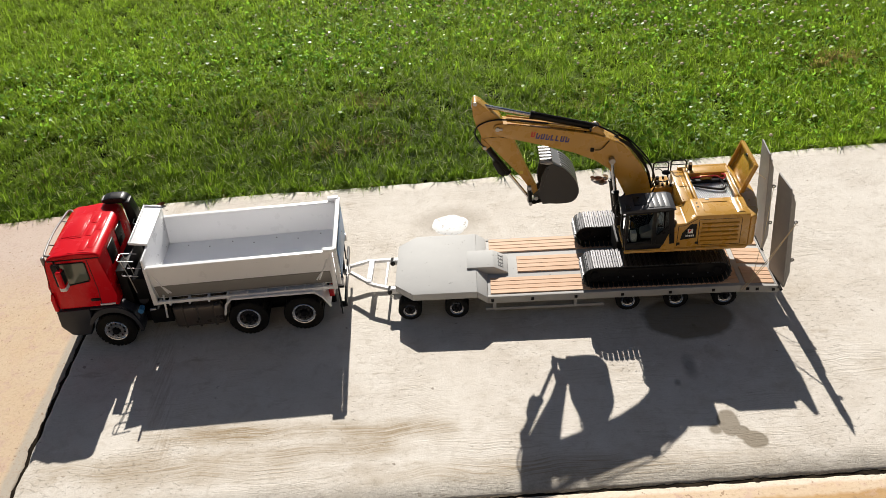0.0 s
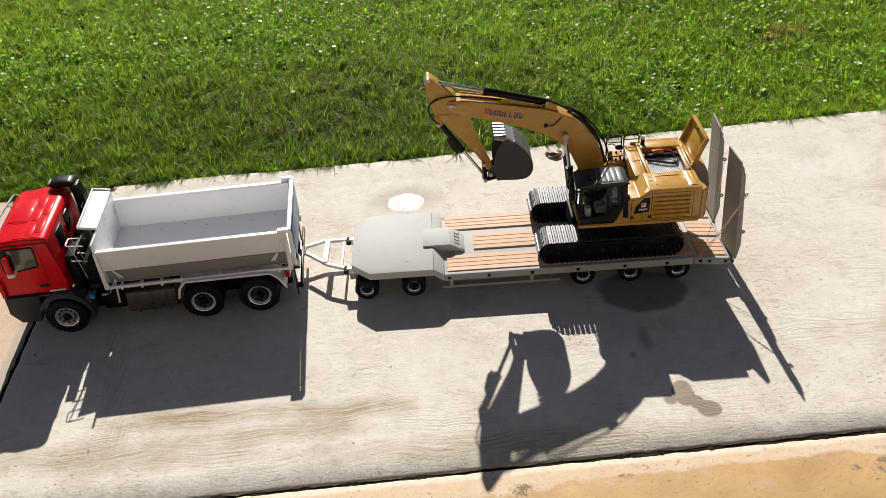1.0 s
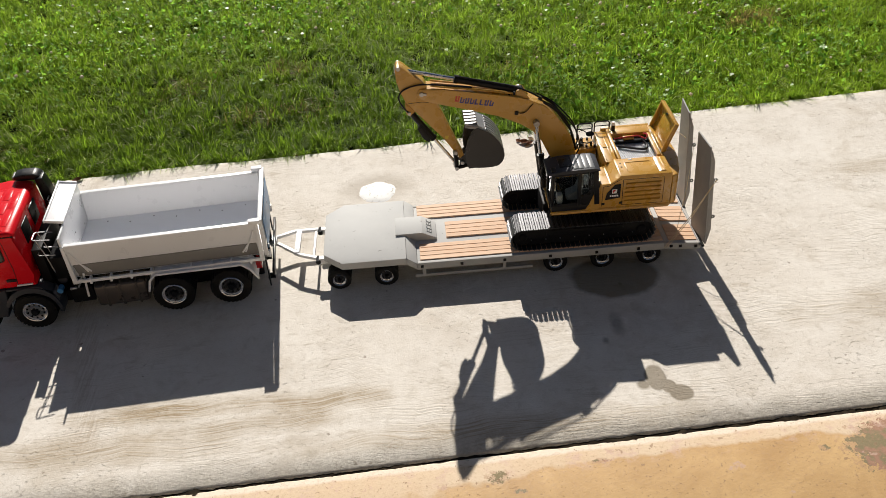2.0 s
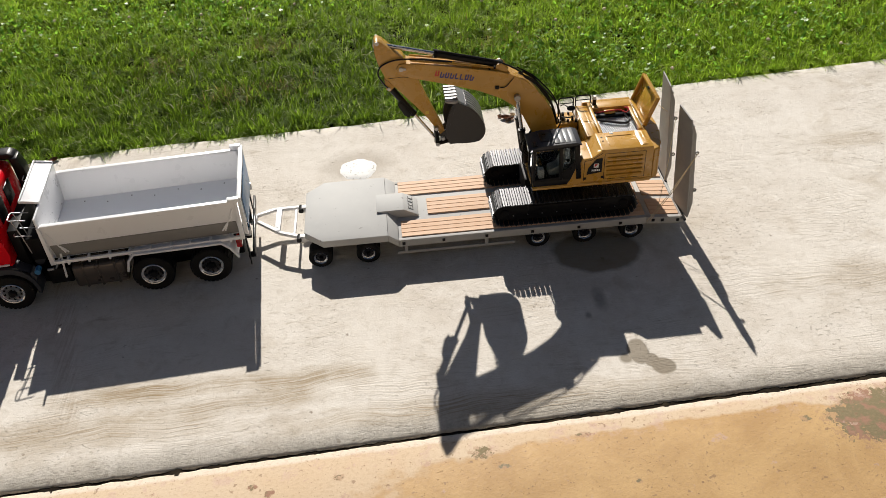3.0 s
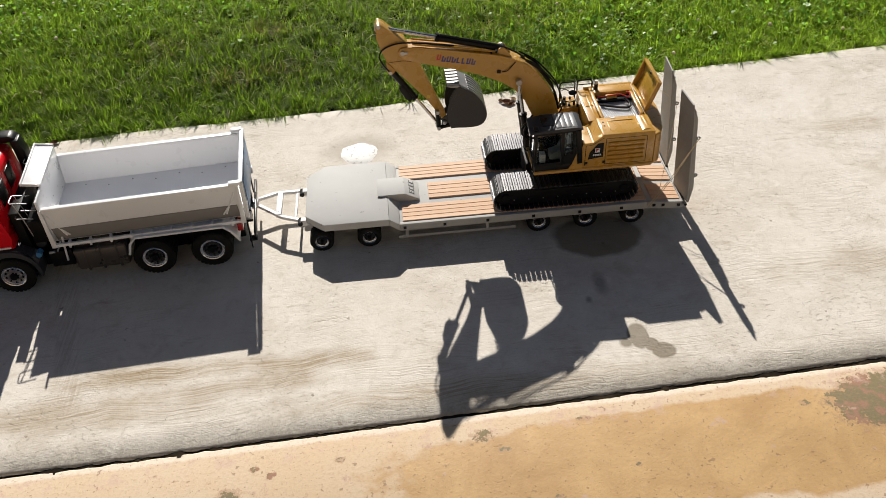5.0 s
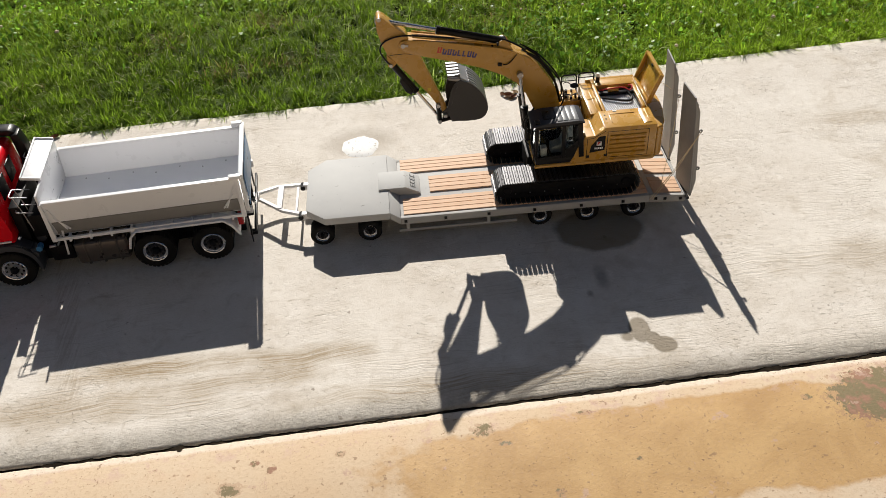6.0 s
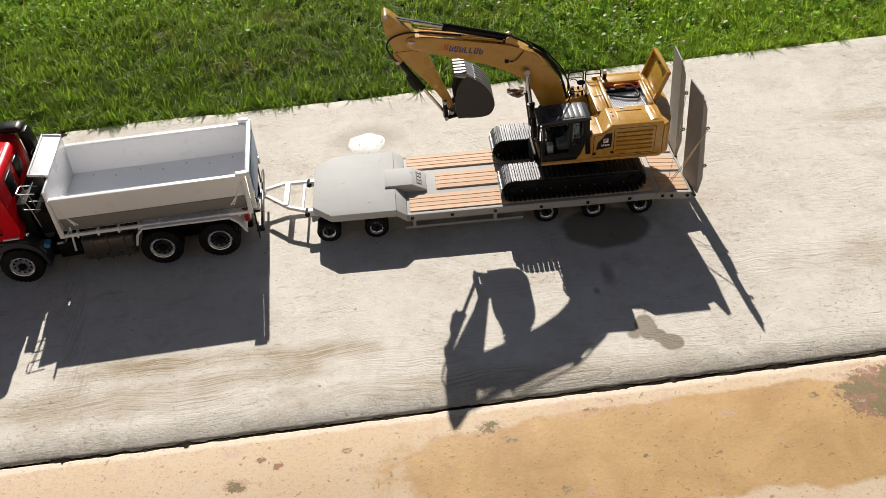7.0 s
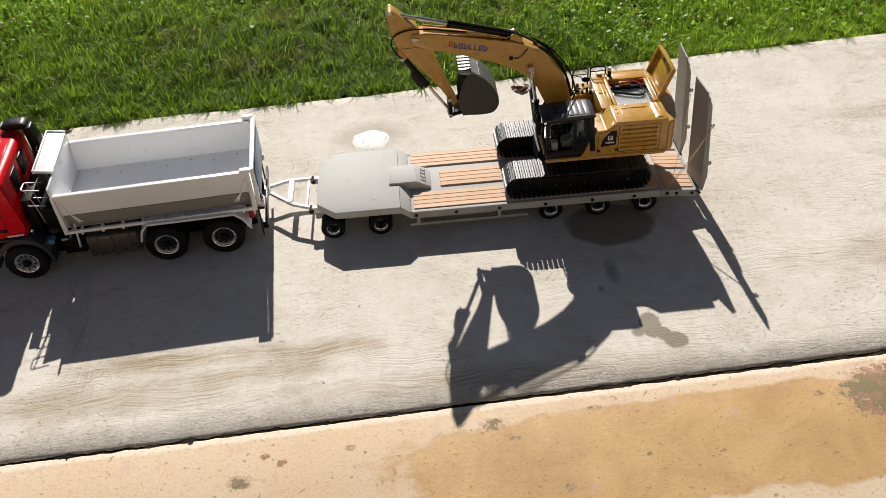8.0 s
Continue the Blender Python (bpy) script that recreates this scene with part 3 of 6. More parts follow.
# ---- lawn ----
def blades(name, mat, count, seed, wmin, wmax, lmin, lmax, label, lean=0.75, spread=None, kind="stuff", y_max=2.55):
    """Many single bent blades, each a tapered strip of two steps."""
    rng = np.random.default_rng(seed)
    x = rng.uniform(-2.6, 2.1, count)
    if spread is None:
        # denser near the driveway, where the blades are seen largest
        e = np.array([lawn_edge(v) for v in np.linspace(-2.6, 2.1, 400)])
        ye = np.interp(x, np.linspace(-2.6, 2.1, 400), e)
        y = ye + 0.009 + (y_max - ye) * rng.uniform(0, 1, count) ** 1.4
    else:
        cs = np.array(spread)
        pick = rng.integers(0, len(cs), count)
        x = cs[pick, 0] + rng.normal(0, 1, count) * cs[pick, 2]
        y = cs[pick, 1] + rng.normal(0, 1, count) * cs[pick, 2] * 0.7
    tuft = np.array([noise.noise((a * 9, b * 9, 1.0)) for a, b in zip(x, y)])
    tall = np.array([noise.noise((a * 2.3, b * 2.3, 5.0)) for a, b in zip(x, y)])
    fine_tuft = np.array([noise.noise((a * 27, b * 27, 8.0)) for a, b in zip(x, y)])
    pits = np.array([noise.noise((a * 62, b * 62, 3.0)) for a, b in zip(x, y)])
    tops = rng.uniform(0, 1, count) < 0.30
    L = np.where(tops, rng.uniform(0.75 * lmax, 1.15 * lmax, count), rng.uniform(lmin, 0.75 * lmax, count)) * np.clip(1 + 0.35 * tuft + 0.25 * tall + 0.6 * fine_tuft + 0.9 * pits, 0.22, 2.3)
    keep = rng.uniform(0, 1, count) < np.clip(0.70 + 1.0 * fine_tuft + 0.4 * tuft + 1.3 * pits, 0.06, 1.0)
    x, y, L, tuft, tall, fine_tuft = (v[keep] for v in (x, y, L, tuft, tall, fine_tuft))
    count = len(x)
    rim = np.clip((y - np.interp(x, np.linspace(-2.6, 2.1, 400), e)) / 0.06, 0, 1) if spread is None else np.ones(count)
    L *= 1.05 - 0.05 * rim
    w = rng.uniform(wmin, wmax, count)
    # blades lie over in matted tufts, each tuft its own way, on slightly humpy turf
    flow = np.array([noise.noise((a * 17, b * 17, 12.0)) for a, b in zip(x, y)])
    ang = 9.0 * flow + 4.0 * tuft + rng.normal(0, 0.85, count)
    tilt = rng.uniform(0.25, lean, count) * (0.75 + 0.25 * rim)
    hump = rim * (0.009 * tuft + 0.006 * flow)
    d = np.stack([np.cos(ang), np.sin(ang)], 1)
    s = np.stack([-np.sin(ang + rng.normal(0, 0.5, count)), np.cos(ang)], 1)
    base = np.stack([x, y, -0.0150 + hump], 1)
    V = np.zeros((count, 5, 3))
    for i, h in enumerate((0.0, 0.5, 1.0)):
        bend = tilt * (0.75 * h + 0.6 * h * h)
        up = L * h * np.cos(np.minimum(bend * 0.8, 1.35))
        out = L * bend * 0.75
        c = base + np.concatenate([d * out[:, None], up[:, None]], 1)
        half = w * (0.9, 0.85, 0.0)[i] / 2
        if i < 2:
            V[:, 2 * i] = c - np.concatenate([s * half[:, None], np.zeros((count, 1))], 1)
            V[:, 2 * i + 1] = c + np.concatenate([s * half[:, None], np.zeros((count, 1))], 1)
        else:
            V[:, 4] = c
    F = np.array([0, 1, 3, 2, 2, 3, 4])
    me = bpy.data.meshes.new(name)
    me.vertices.add(count * 5)
    me.vertices.foreach_set("co", V.reshape(-1))
    me.loops.add(count * 7)
    me.loops.foreach_set("vertex_index", (np.arange(count)[:, None] * 5 + F[None]).reshape(-1))
    me.polygons.add(count * 2)
    me.polygons.foreach_set("loop_start", (np.arange(count)[:, None] * 7 + np.array([0, 4])[None]).reshape(-1))
    me.update(calc_edges=True)
    me.validate()
    me.polygons.foreach_set("use_smooth", [True] * len(me.polygons))
    me.materials.append(mat)
    return tagged(new(name, me), label, "grass", kind=kind)


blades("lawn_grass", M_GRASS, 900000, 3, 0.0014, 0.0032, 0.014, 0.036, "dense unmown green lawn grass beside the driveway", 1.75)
DRY = [(1.13, 1.10, 0.035), (1.20, 1.14, 0.03), (1.13, 1.10, 0.04), (-0.35, 1.0, 0.045), (-0.30, 0.73, 0.04), (-0.68, 0.93, 0.07), (1.13, 1.10, 0.05), (1.16, 1.07, 0.04), (-0.45, 0.69, 0.05), (0.35, 0.9, 0.10), (-1.2, 0.6, 0.10)]
blades("dry_grass", M_THATCH, 7000, 5, 0.0014, 0.0026, 0.016, 0.036, "dry straw-brown grass in worn lawn patches", 1.3, DRY)


def clover():
    """Three-leaved clover scattered in patches through the lawn."""
    rng = np.random.default_rng(11)
    patches = [(-1.3, 1.15, 0.22), (-0.9, 1.6, 0.3), (-0.55, 1.35, 0.2), (-0.3, 1.7, 0.3), (0.3, 1.7, 0.35), (0.7, 1.6, 0.3), (1.0, 1.35, 0.25), (-1.7, 1.3, 0.3), (0.6, 0.75, 0.18), (1.2, 0.9, 0.2)]
    V, F = [], []
    for _ in range(6500):
        px, py, ps = patches[rng.integers(0, len(patches))]
        x, y = px + rng.normal() * ps, py + rng.normal() * ps * 0.8
        if y < lawn_edge(x) + 0.02:
            continue
        z = rng.uniform(0.004, 0.030)
        a0 = rng.uniform(0, 6.28)
        r = rng.uniform(0.0022, 0.0042)
        tx, ty = rng.normal(0, 0.55, 2)
        for j in range(3):
            a = a0 + j * 2.094
            c = np.array((x + math.cos(a) * r * 0.95, y + math.sin(a) * r * 0.95))
            n = len(V)
            for q in range(6):
                b = a + q * 1.047
                dx, dy = math.cos(b) * r * (0.85 if q == 0 else 1), math.sin(b) * r * (0.85 if q == 0 else 1)
                V.append((c[0] + dx, c[1] + dy, z + (c[0] + dx - x) * tx + (c[1] + dy - y) * ty))
            F.append(tuple(range(n, n + 6)))
    me = bpy.data.meshes.new("clover")
    me.from_pydata(V, [], F)
    me.materials.append(M_CLOVER)
    tagged(new("clover", me), "patches of round-leaved green clover in the lawn", "clover", kind="stuff")
    bm = B()
    for _ in range(330):
        px, py, ps = patches[rng.integers(3, 7)] if rng.random() < 0.75 else patches[rng.integers(0, len(patches))]
        x, y = px + rng.normal() * ps, py + rng.normal() * ps * 0.8
        if y < lawn_edge(x) + 0.03:
            continue
        z, r = rng.uniform(0.018, 0.032), rng.uniform(0.0035, 0.0072)
        add_lathe(bm, [(0, z + r * 0.8), (r * 0.6, z + r * 0.55), (r, z), (r * 0.7, z - r * 0.5), (0, z - r * 0.6)], "z", (x, y, 0), 7)
    tagged(new("clover_blossom", mesh_of("clover_blossom", bm, M_FLOWER)), "small faded white clover blossoms in the lawn", "flower", kind="stuff")


clover()


# ---- small things lying on the driveway ----
def spill():
    bm = B()
    n, rings = 56, 7
    c = Vector((-0.087, 0.264, 0))
    R = []
    for k in range(1, rings + 1):
        f = k / rings
        ring = []
        for i in range(n):
            a = 2 * math.pi * i / n
            w = 1 + 0.16 * noise.noise((math.cos(a) * 1.6, math.sin(a) * 1.6, 3)) + 0.05 * noise.noise((math.cos(a) * 6, math.sin(a) * 6, 8))
            x, y = 0.046 * f * w * math.cos(a), 0.044 * f * w * math.sin(a)
            z = 0.0042 * (1 - f ** 3) + 0.0008 * noise.noise((x * 130, y * 130, 0)) * (1 - f) + (0.0 if k == rings else 0.0006)
            ring.append(bm.verts.new(c + Vector((x, y, max(z, 0.0)))))
        R.append(ring)
    top = bm.verts.new(c + Vector((0, 0, 0.0046)))
    for i in range(n):
        bm.faces.new((top, R[0][i], R[0][(i + 1) % n]))
        for a, b in zip(R, R[1:]):
            bm.faces.new((a[i], b[i], b[(i + 1) % n], a[(i + 1) % n]))
    k = Mat("chalk_white_filler")
    sp = k.noise(150.0, 3.0, 0.6)
    col = k.mix(k.ramp(sp, 0.60, 0.64, 0.0, 0.75), (0.82, 0.82, 0.80), (0.34, 0.31, 0.26))
    tagged(new("plaster_splash", mesh_of("plaster_splash", bm, k.done(col, 0.8, 0.0, k.bump(sp, 0.5, 0.001)), 60)), "dried white plaster splash with grey specks on concrete", "plaster splash")


spill()


def dead_leaf(x, y, rz, size, mat, label):
    """A curled leaf: a pointed sheet, folded along its rib, resting on its edge."""
    bm = B()
    rows = []
    for i in range(9):
        t = i / 8
        w = size * 0.36 * math.sin(math.pi * t) ** 0.75 * (1 + 0.15 * noise.noise((i * 1.7, x * 9, 1)))
        row = []
        for j in range(5):
            s = (j - 2) / 2
            z = 0.35 * size * abs(s) ** 1.5 * math.sin(math.pi * t) * 0.6 + size * 0.16 * (2 * t - 1) ** 2 + 0.0006 + 0.04 * size * abs(noise.noise((i, j, x)))
            row.append(bm.verts.new(((t - 0.5) * size, s * w * 0.8 + 0.0001 * j, z)))
        rows.append(row)
    for a, b in zip(rows, rows[1:]):
        for j in range(4):
            bm.faces.new((a[j], a[j + 1], b[j + 1], b[j]))
    low = min(v.co.z for v in bm.verts)
    for v in bm.verts:
        v.co.z -= low
    bmesh.ops.solidify(bm, geom=bm.faces[:], thickness=0.0004)
    ob = new("dead_leaf", mesh_of("dead_leaf", bm, mat, 60))
    ob.matrix_world = pose(x, y, 0.0006, 0, 0, rz)
    return tagged(ob, label, "leaf", "fallen leaves")


dead_leaf(0.306, 0.440, -15, 0.034, M_LEAF, "curled brown dead leaf on the concrete")
dead_leaf(0.320, 0.432, 40, 0.022, M_LEAF, "small curled rusty dead leaf on the concrete")
dead_leaf(0.292, 0.452, 65, 0.018, M_LEAF, "curled scrap of brown leaf on the concrete")
dead_leaf(0.327, 0.455, -50, 0.020, M_LEAF2, "pale straw-coloured dead leaf on the concrete")
dead_leaf(0.312, 0.424, 10, 0.016, M_LEAF2, "pale straw-coloured scrap of leaf on the concrete")
dead_leaf(-0.875, 0.432, 25, 0.028, M_LEAF, "curled rust-brown dead leaf at the lawn edge")
dead_leaf(-0.30, 0.470, 70, 0.012, M_LEAF, "crumb of brown leaf at the lawn edge")


# ---- things ----
SHIFTED = {}


def thing(name, at, label, category, group=""):
    """An Empty at the base of a thing whose parts are given in world coordinates."""
    ob = new(name)
    ob.empty_display_size = 0.02
    ob.location = at
    SHIFTED[name] = Vector(at)
    return tagged(ob, label, category, group)


def wpart(name, bm, mat, parent, label=""):
    """A part in world coordinates of a thing made by thing()."""
    ob = part(name, bm, mat, parent, label)
    ob.location = -SHIFTED[parent.name]
    return ob


def wbox(name, parent, mat, x0, x1, y0, y1, z0, z1, bev=0.0008, label=""):
    return wpart(name, add_box(B(), x0, x1, y0, y1, z0, z1, bev), mat, parent, label)


def wrod(name, parent, mat, a, b, r, label="", n=12):
    return wpart(name, add_rod(B(), a, b, r, n), mat, parent, label)


def wtube(name, parent, mat, pts, r, label="", k=0, n=7):
    return wpart(name, add_tube(B(), pts, r, n, k), mat, parent, label)


def tyre_mesh(R, width, blocks, rim_r):
    """Tyre about the y axis, outer face at y=0, with a rounded shoulder and raised tread blocks."""
    bm = B()
    w = width
    add_lathe(bm, [(rim_r, 0.004), (rim_r + 0.001, 0.0015), (R * 0.80, 0.0), (R * 0.93, 0.0012), (R * 0.975, 0.005), (R * 0.975, w - 0.005), (R * 0.93, w - 0.001), (R * 0.8, w), (rim_r, w - 0.003), (rim_r, 0.004)], "y", n=40)
    for i in range(blocks):
        a = 2 * math.pi * i / blocks
        for j, (y0, y1) in enumerate(((0.002, 0.36 * w), (0.40 * w, 0.60 * w), (0.64 * w, w - 0.002))):
            b = a + (math.pi / blocks if j == 1 else 0)
            m = Matrix.Rotation(-b, 4, "Y") @ Matrix.Translation((R * 0.965, 0, 0))
            h = math.pi * R / blocks * 0.66
            add_box(bm, -0.001, R * 0.035, y0, y1, -h, h, 0, m)
    return bm


def rim_mesh(r, depth):
    """Rolled rim lip and bead step, outer face at y=0."""
    return add_lathe(B(), [(r, 0.004), (r * 1.01, 0.0005), (r * 0.98, -0.0006), (r * 0.92, 0.0004), (r * 0.90, 0.003), (r * 0.80, 0.0036), (r * 0.785, depth)], "y", n=40)


def dish_mesh(r, depth, bolts):
    """Wheel disc with hand holes and nuts."""
    bm = B()
    add_lathe(bm, [(r * 0.79, depth), (r * 0.6, depth + 0.001), (r * 0.50, depth - 0.003), (r * 0.40, depth - 0.003), (r * 0.38, depth)], "y", n=36)
    for i in range(bolts):
        a = 2 * math.pi * i / bolts
        c = Vector((r * 0.46 * math.cos(a), 0, r * 0.46 * math.sin(a)))
        add_lathe(bm, [(0, depth - 0.0062), (r * 0.06, depth - 0.006), (r * 0.06, depth - 0.002)], "y", c, 6)
    return bm


def hole_mesh(r, depth):
    bm = B()
    for i in range(10):
        a = 2 * math.pi * (i + 0.5) / 10
        c = Vector((r * 0.69 * math.cos(a), 0, r * 0.69 * math.sin(a)))
        add_lathe(bm, [(0, depth - 0.0009), (r * 0.085, depth - 0.0009), (r * 0.09, depth + 0.002)], "y", c, 8)
    return bm


def hub_mesh(r, depth):
    return add_lathe(B(), [(0, depth - 0.009), (r * 0.26, depth - 0.0088), (r * 0.32, depth - 0.006), (r * 0.34, depth + 0.001)], "y", n=16)


def wheel_set(parent, places, R, width, rim_r, depth, blocks, bolts, rim_mat, hub_mat, dish_mat):
    """Wheels at (x, y, facing): one tyre, rim and hub mesh, shared."""
    tyre = mesh_of("wheel", tyre_mesh(R, width, blocks, rim_r), M_RUBBER)
    rim = mesh_of("rim", rim_mesh(rim_r, depth), rim_mat)
    dish = mesh_of("wheel_disc", dish_mesh(rim_r, depth, bolts), dish_mat)
    holes = mesh_of("hand_holes", hole_mesh(rim_r, depth), M_FRAME)
    hub = mesh_of("hub", hub_mesh(rim_r, depth), hub_mat)
    for x, y, side in places:
        w = part("wheel", tyre, None, parent)
        w.matrix_basis = Matrix.Translation((x, y, R)) @ (Matrix.Rotation(math.pi, 4, "Z") if side < 0 else Matrix.Identity(4)) @ Matrix.Rotation(x * 37, 4, "Y")
        part("rim", rim, None, w, "bright steel rolled rim")
        part("wheel_disc", dish, None, w)
        part("hand_holes", holes, None, w)
        part("hub", hub, None, w)


# ---- lowbed trailer ----
DECK = 0.0570
trailer = thing("lowbed_trailer", (0.2, 0, 0), "grey model lowbed trailer with wooden deck strips and raised ramps", "trailer")
W = 0.109
wpart("gooseneck_deck", add_prism(B(), [(-0.199, -0.073), (-0.159, -W), (-0.022, -W), (-0.022, W), (-0.159, W), (-0.199, 0.073)], "z", 0.0565, 0.0734, 0.0009), M_DECK, trailer)
wpart("gooseneck_slope", add_prism(B(), [(-0.0215, 0.0734), (0.0, DECK), (0.0, 0.040), (-0.0215, 0.0565)], "y", -W, W, 0.0006), M_DECK, trailer)
wbox("deck_plate", trailer, M_DECK, 0.0005, 0.5315, -0.1005, 0.1005, 0.048, 0.0560)
for sy in (-1, 1):
    wbox("side_beam", trailer, M_GREY, 0.0005, 0.5315, sy * W if sy < 0 else 0.1008, -0.1008 if sy < 0 else W, 0.040, 0.0572)
    bm = B()
    add_prism(bm, [(0.532, 0.0572), (0.611, 0.0500), (0.611, 0.036), (0.600, 0.034), (0.532, 0.040)], "y", min(sy * W, sy * 0.1008), max(sy * W, sy * 0.1008), 0.0006)
    wpart("tail_side_plate", bm, M_GREY, trailer)
    for x in (0.010, 0.095, 0.187, 0.285, 0.385, 0.475, 0.546, 0.566, 0.600):
        z = 0.0485 if x < 0.54 else 0.0485 - 0.09 * (x - 0.54)
        wbox("lashing_pocket", trailer, M_BLACK, x - 0.0032, x + 0.0032, sy * (W + 0.0008) - 0.0015, sy * (W + 0.0008) + 0.0015, z - 0.003, z + 0.003, 0.0004, "black square lashing pocket")
bm = B()
add_prism(bm, [(0.532, 0.0560), (0.609, 0.0490), (0.609, 0.0440), (0.532, 0.048)], "y", -0.1005, 0.1005, 0.0006)
wpart("tail_plate", bm, M_DECK, trailer)
wbox("tail_strip", trailer, M_GREY, 0.606, 0.6125, -W, W, 0.043, 0.0512, 0.0006)
wpart("hump", add_prism(B(), [(-0.043, 0.0736), (-0.043, 0.0775), (0.016, 0.0775), (0.047, 0.0605), (0.047, 0.0564), (0.0005, 0.0572), (-0.0205, 0.0736)], "y", -0.028, 0.036, 0.0006), M_DECK, trailer)
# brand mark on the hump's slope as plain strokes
sl = Matrix.Translation((0.0315, 0.004, 0.0692)) @ Matrix.Rotation(math.atan2(0.017, 0.031), 4, "Y")
bm = B()
for i in range(4):
    y = 0.021 - i * 0.0125
    add_box(bm, -0.0062, 0.0062, y - 0.0042, y - 0.0022, 0, 0.0007, 0, sl)
    for s in ((-0.0062, -0.0042), (0.0042, 0.0062), (-0.001, 0.001))[: 2 + (i % 2)]:
        add_box(bm, s[0], s[1], y - 0.0042, y + 0.0035, 0, 0.0006, 0, sl)
wpart("raised_mark", bm, M_GREY2, trailer, "raised dark grey strokes of a maker's mark")
# bed strips
GROUPS = ((0.007, 0.052, 0.1045), (0.068, -0.0255, 0.0325), (0.007, -0.0995, -0.0435))
for x0, y0, y1 in GROUPS:
    n = 4
    p = (y1 - y0) / n
    me = mesh_of("plank", add_box(B(), x0, 0.530, -p / 2 + 0.0006, p / 2 - 0.0006, 0.0561, 0.0592, 0.0005, None, 1), M_WOOD)
    for i in range(n):
        ob = wpart("plank", me, None, trailer)
        ob.location = ob.location + Vector((0, y0 + (i + 0.5) * p, 0.0001 * (i % 2)))
tilt = Matrix.Translation((0.532, 0, 0.0560)) @ Matrix.Rotation(math.atan2(0.007, 0.077), 4, "Y")
p = 0.0142
me = mesh_of("plank", add_box(B(), 0.010, 0.072, -p / 2 + 0.0006, p / 2 - 0.0006, 0.0002, 0.0030, 0.0005, tilt, 1), M_WOOD)
for i in range(14):
    if i in (4, 9):
        continue
    wpart("plank", me, None, trailer).location += Vector((0, -0.0923 + i * p, 0))
# side guards, hangers, running gear
for sy in (-1, 1):
    wbox("side_guard", trailer, M_GREY, -0.005, 0.248, sy * 0.1 - 0.002, sy * 0.1 + 0.002, 0.015, 0.0215, 0.0005)
    for x in (0.014, 0.187):
        wbox("guard_hanger", trailer, M_GREY, x - 0.0035, x + 0.0035, sy * 0.1035 - 0.0012, sy * 0.1035 + 0.0012, 0.0175, 0.0405, 0.0004)
    wbox("chassis_rail", trailer, M_GREY2, 0.0, 0.58, sy * 0.045 - 0.008, sy * 0.045 + 0.008, 0.030, 0.0478)
wbox("turntable_frame", trailer, M_GREY2, -0.185, -0.045, -0.06, 0.06, 0.034, 0.0500)
wpart("turntable", add_lathe(B(), [(0, 0.050), (0.05, 0.050), (0.05, 0.0563), (0, 0.0563)], "z", (-0.118, 0, 0), 32), M_BLACK, trailer)
AX = (-0.1694, -0.0676, 0.2984, 0.4002, 0.502)
for x in AX:
    wrod("axle", trailer, M_GREY2, (x, -0.085, 0.0254), (x, 0.085, 0.0254), 0.006)
wheel_set(trailer, [(x - 0.2, s * -0.1044, s) for x in AX for s in (1, -1)], 0.0254, 0.036, 0.0145, 0.006, 26, 6, M_RIM, M_BLACK, M_DISH)
# drawbar


def bar(bm, a, b, w, h):
    a, b = Vector(a), Vector(b)
    q = (b - a).to_track_quat("X", "Z").to_matrix().to_4x4()
    add_box(bm, 0, (b - a).length, -w / 2, w / 2, -h / 2, h / 2, 0.0008, Matrix.Translation(a) @ q)
for pts in (((-0.308, 0.018, 0.046), (-0.256, -0.030, 0.046), (-0.205, -0.053, 0.046)), ((-0.318, 0.040, 0.046), (-0.272, 0.059, 0.046), (-0.219, 0.0595, 0.046))):
    bm = B()
    bar(bm, pts[0], pts[1], 0.0075, 0.007)
    bar(bm, pts[1], pts[2], 0.0075, 0.007)
    wpart("drawbar_arm", bm, M_WHITE, trailer, "white painted drawbar arm")
bm = B()
bar(bm, (-0.263, -0.026, 0.0465), (-0.262, 0.055, 0.0465), 0.012, 0.009)
for y in (-0.012, 0.0, 0.012):
    add_lathe(bm, [(0.0022, 0.0512), (0.003, 0.0516), (0.0032, 0.0505)], "z", (-0.2625, y, 0), 10)
wpart("drawbar_plate", bm, M_WHITE, trailer, "white drawbar cross plate with bolts")
bm = B()
bar(bm, (-0.225, -0.047, 0.046), (-0.224, 0.050, 0.046), 0.005, 0.006)
wpart("drawbar_crossbar", bm, M_WHITE, trailer, "white drawbar crossbar")
wpart("tow_eye", add_tube(B(), [(-0.322 + 0.009 * math.cos(a), 0.029 + 0.009 * math.sin(a), 0.046) for a in [2 * math.pi * i / 16 for i in range(16)]], 0.003, 8, 0, True), M_STEEL, trailer)
for y in (-0.055, 0.052):
    wbox("hinge_bracket", trailer, M_WHITE, -0.212, -0.190, y - 0.006, y + 0.006, 0.040, 0.054, 0.0008)
    wrod("hinge_pin", trailer, M_BLACK, (-0.214, y - 0.009, 0.047), (-0.214, y + 0.009, 0.047), 0.0055)
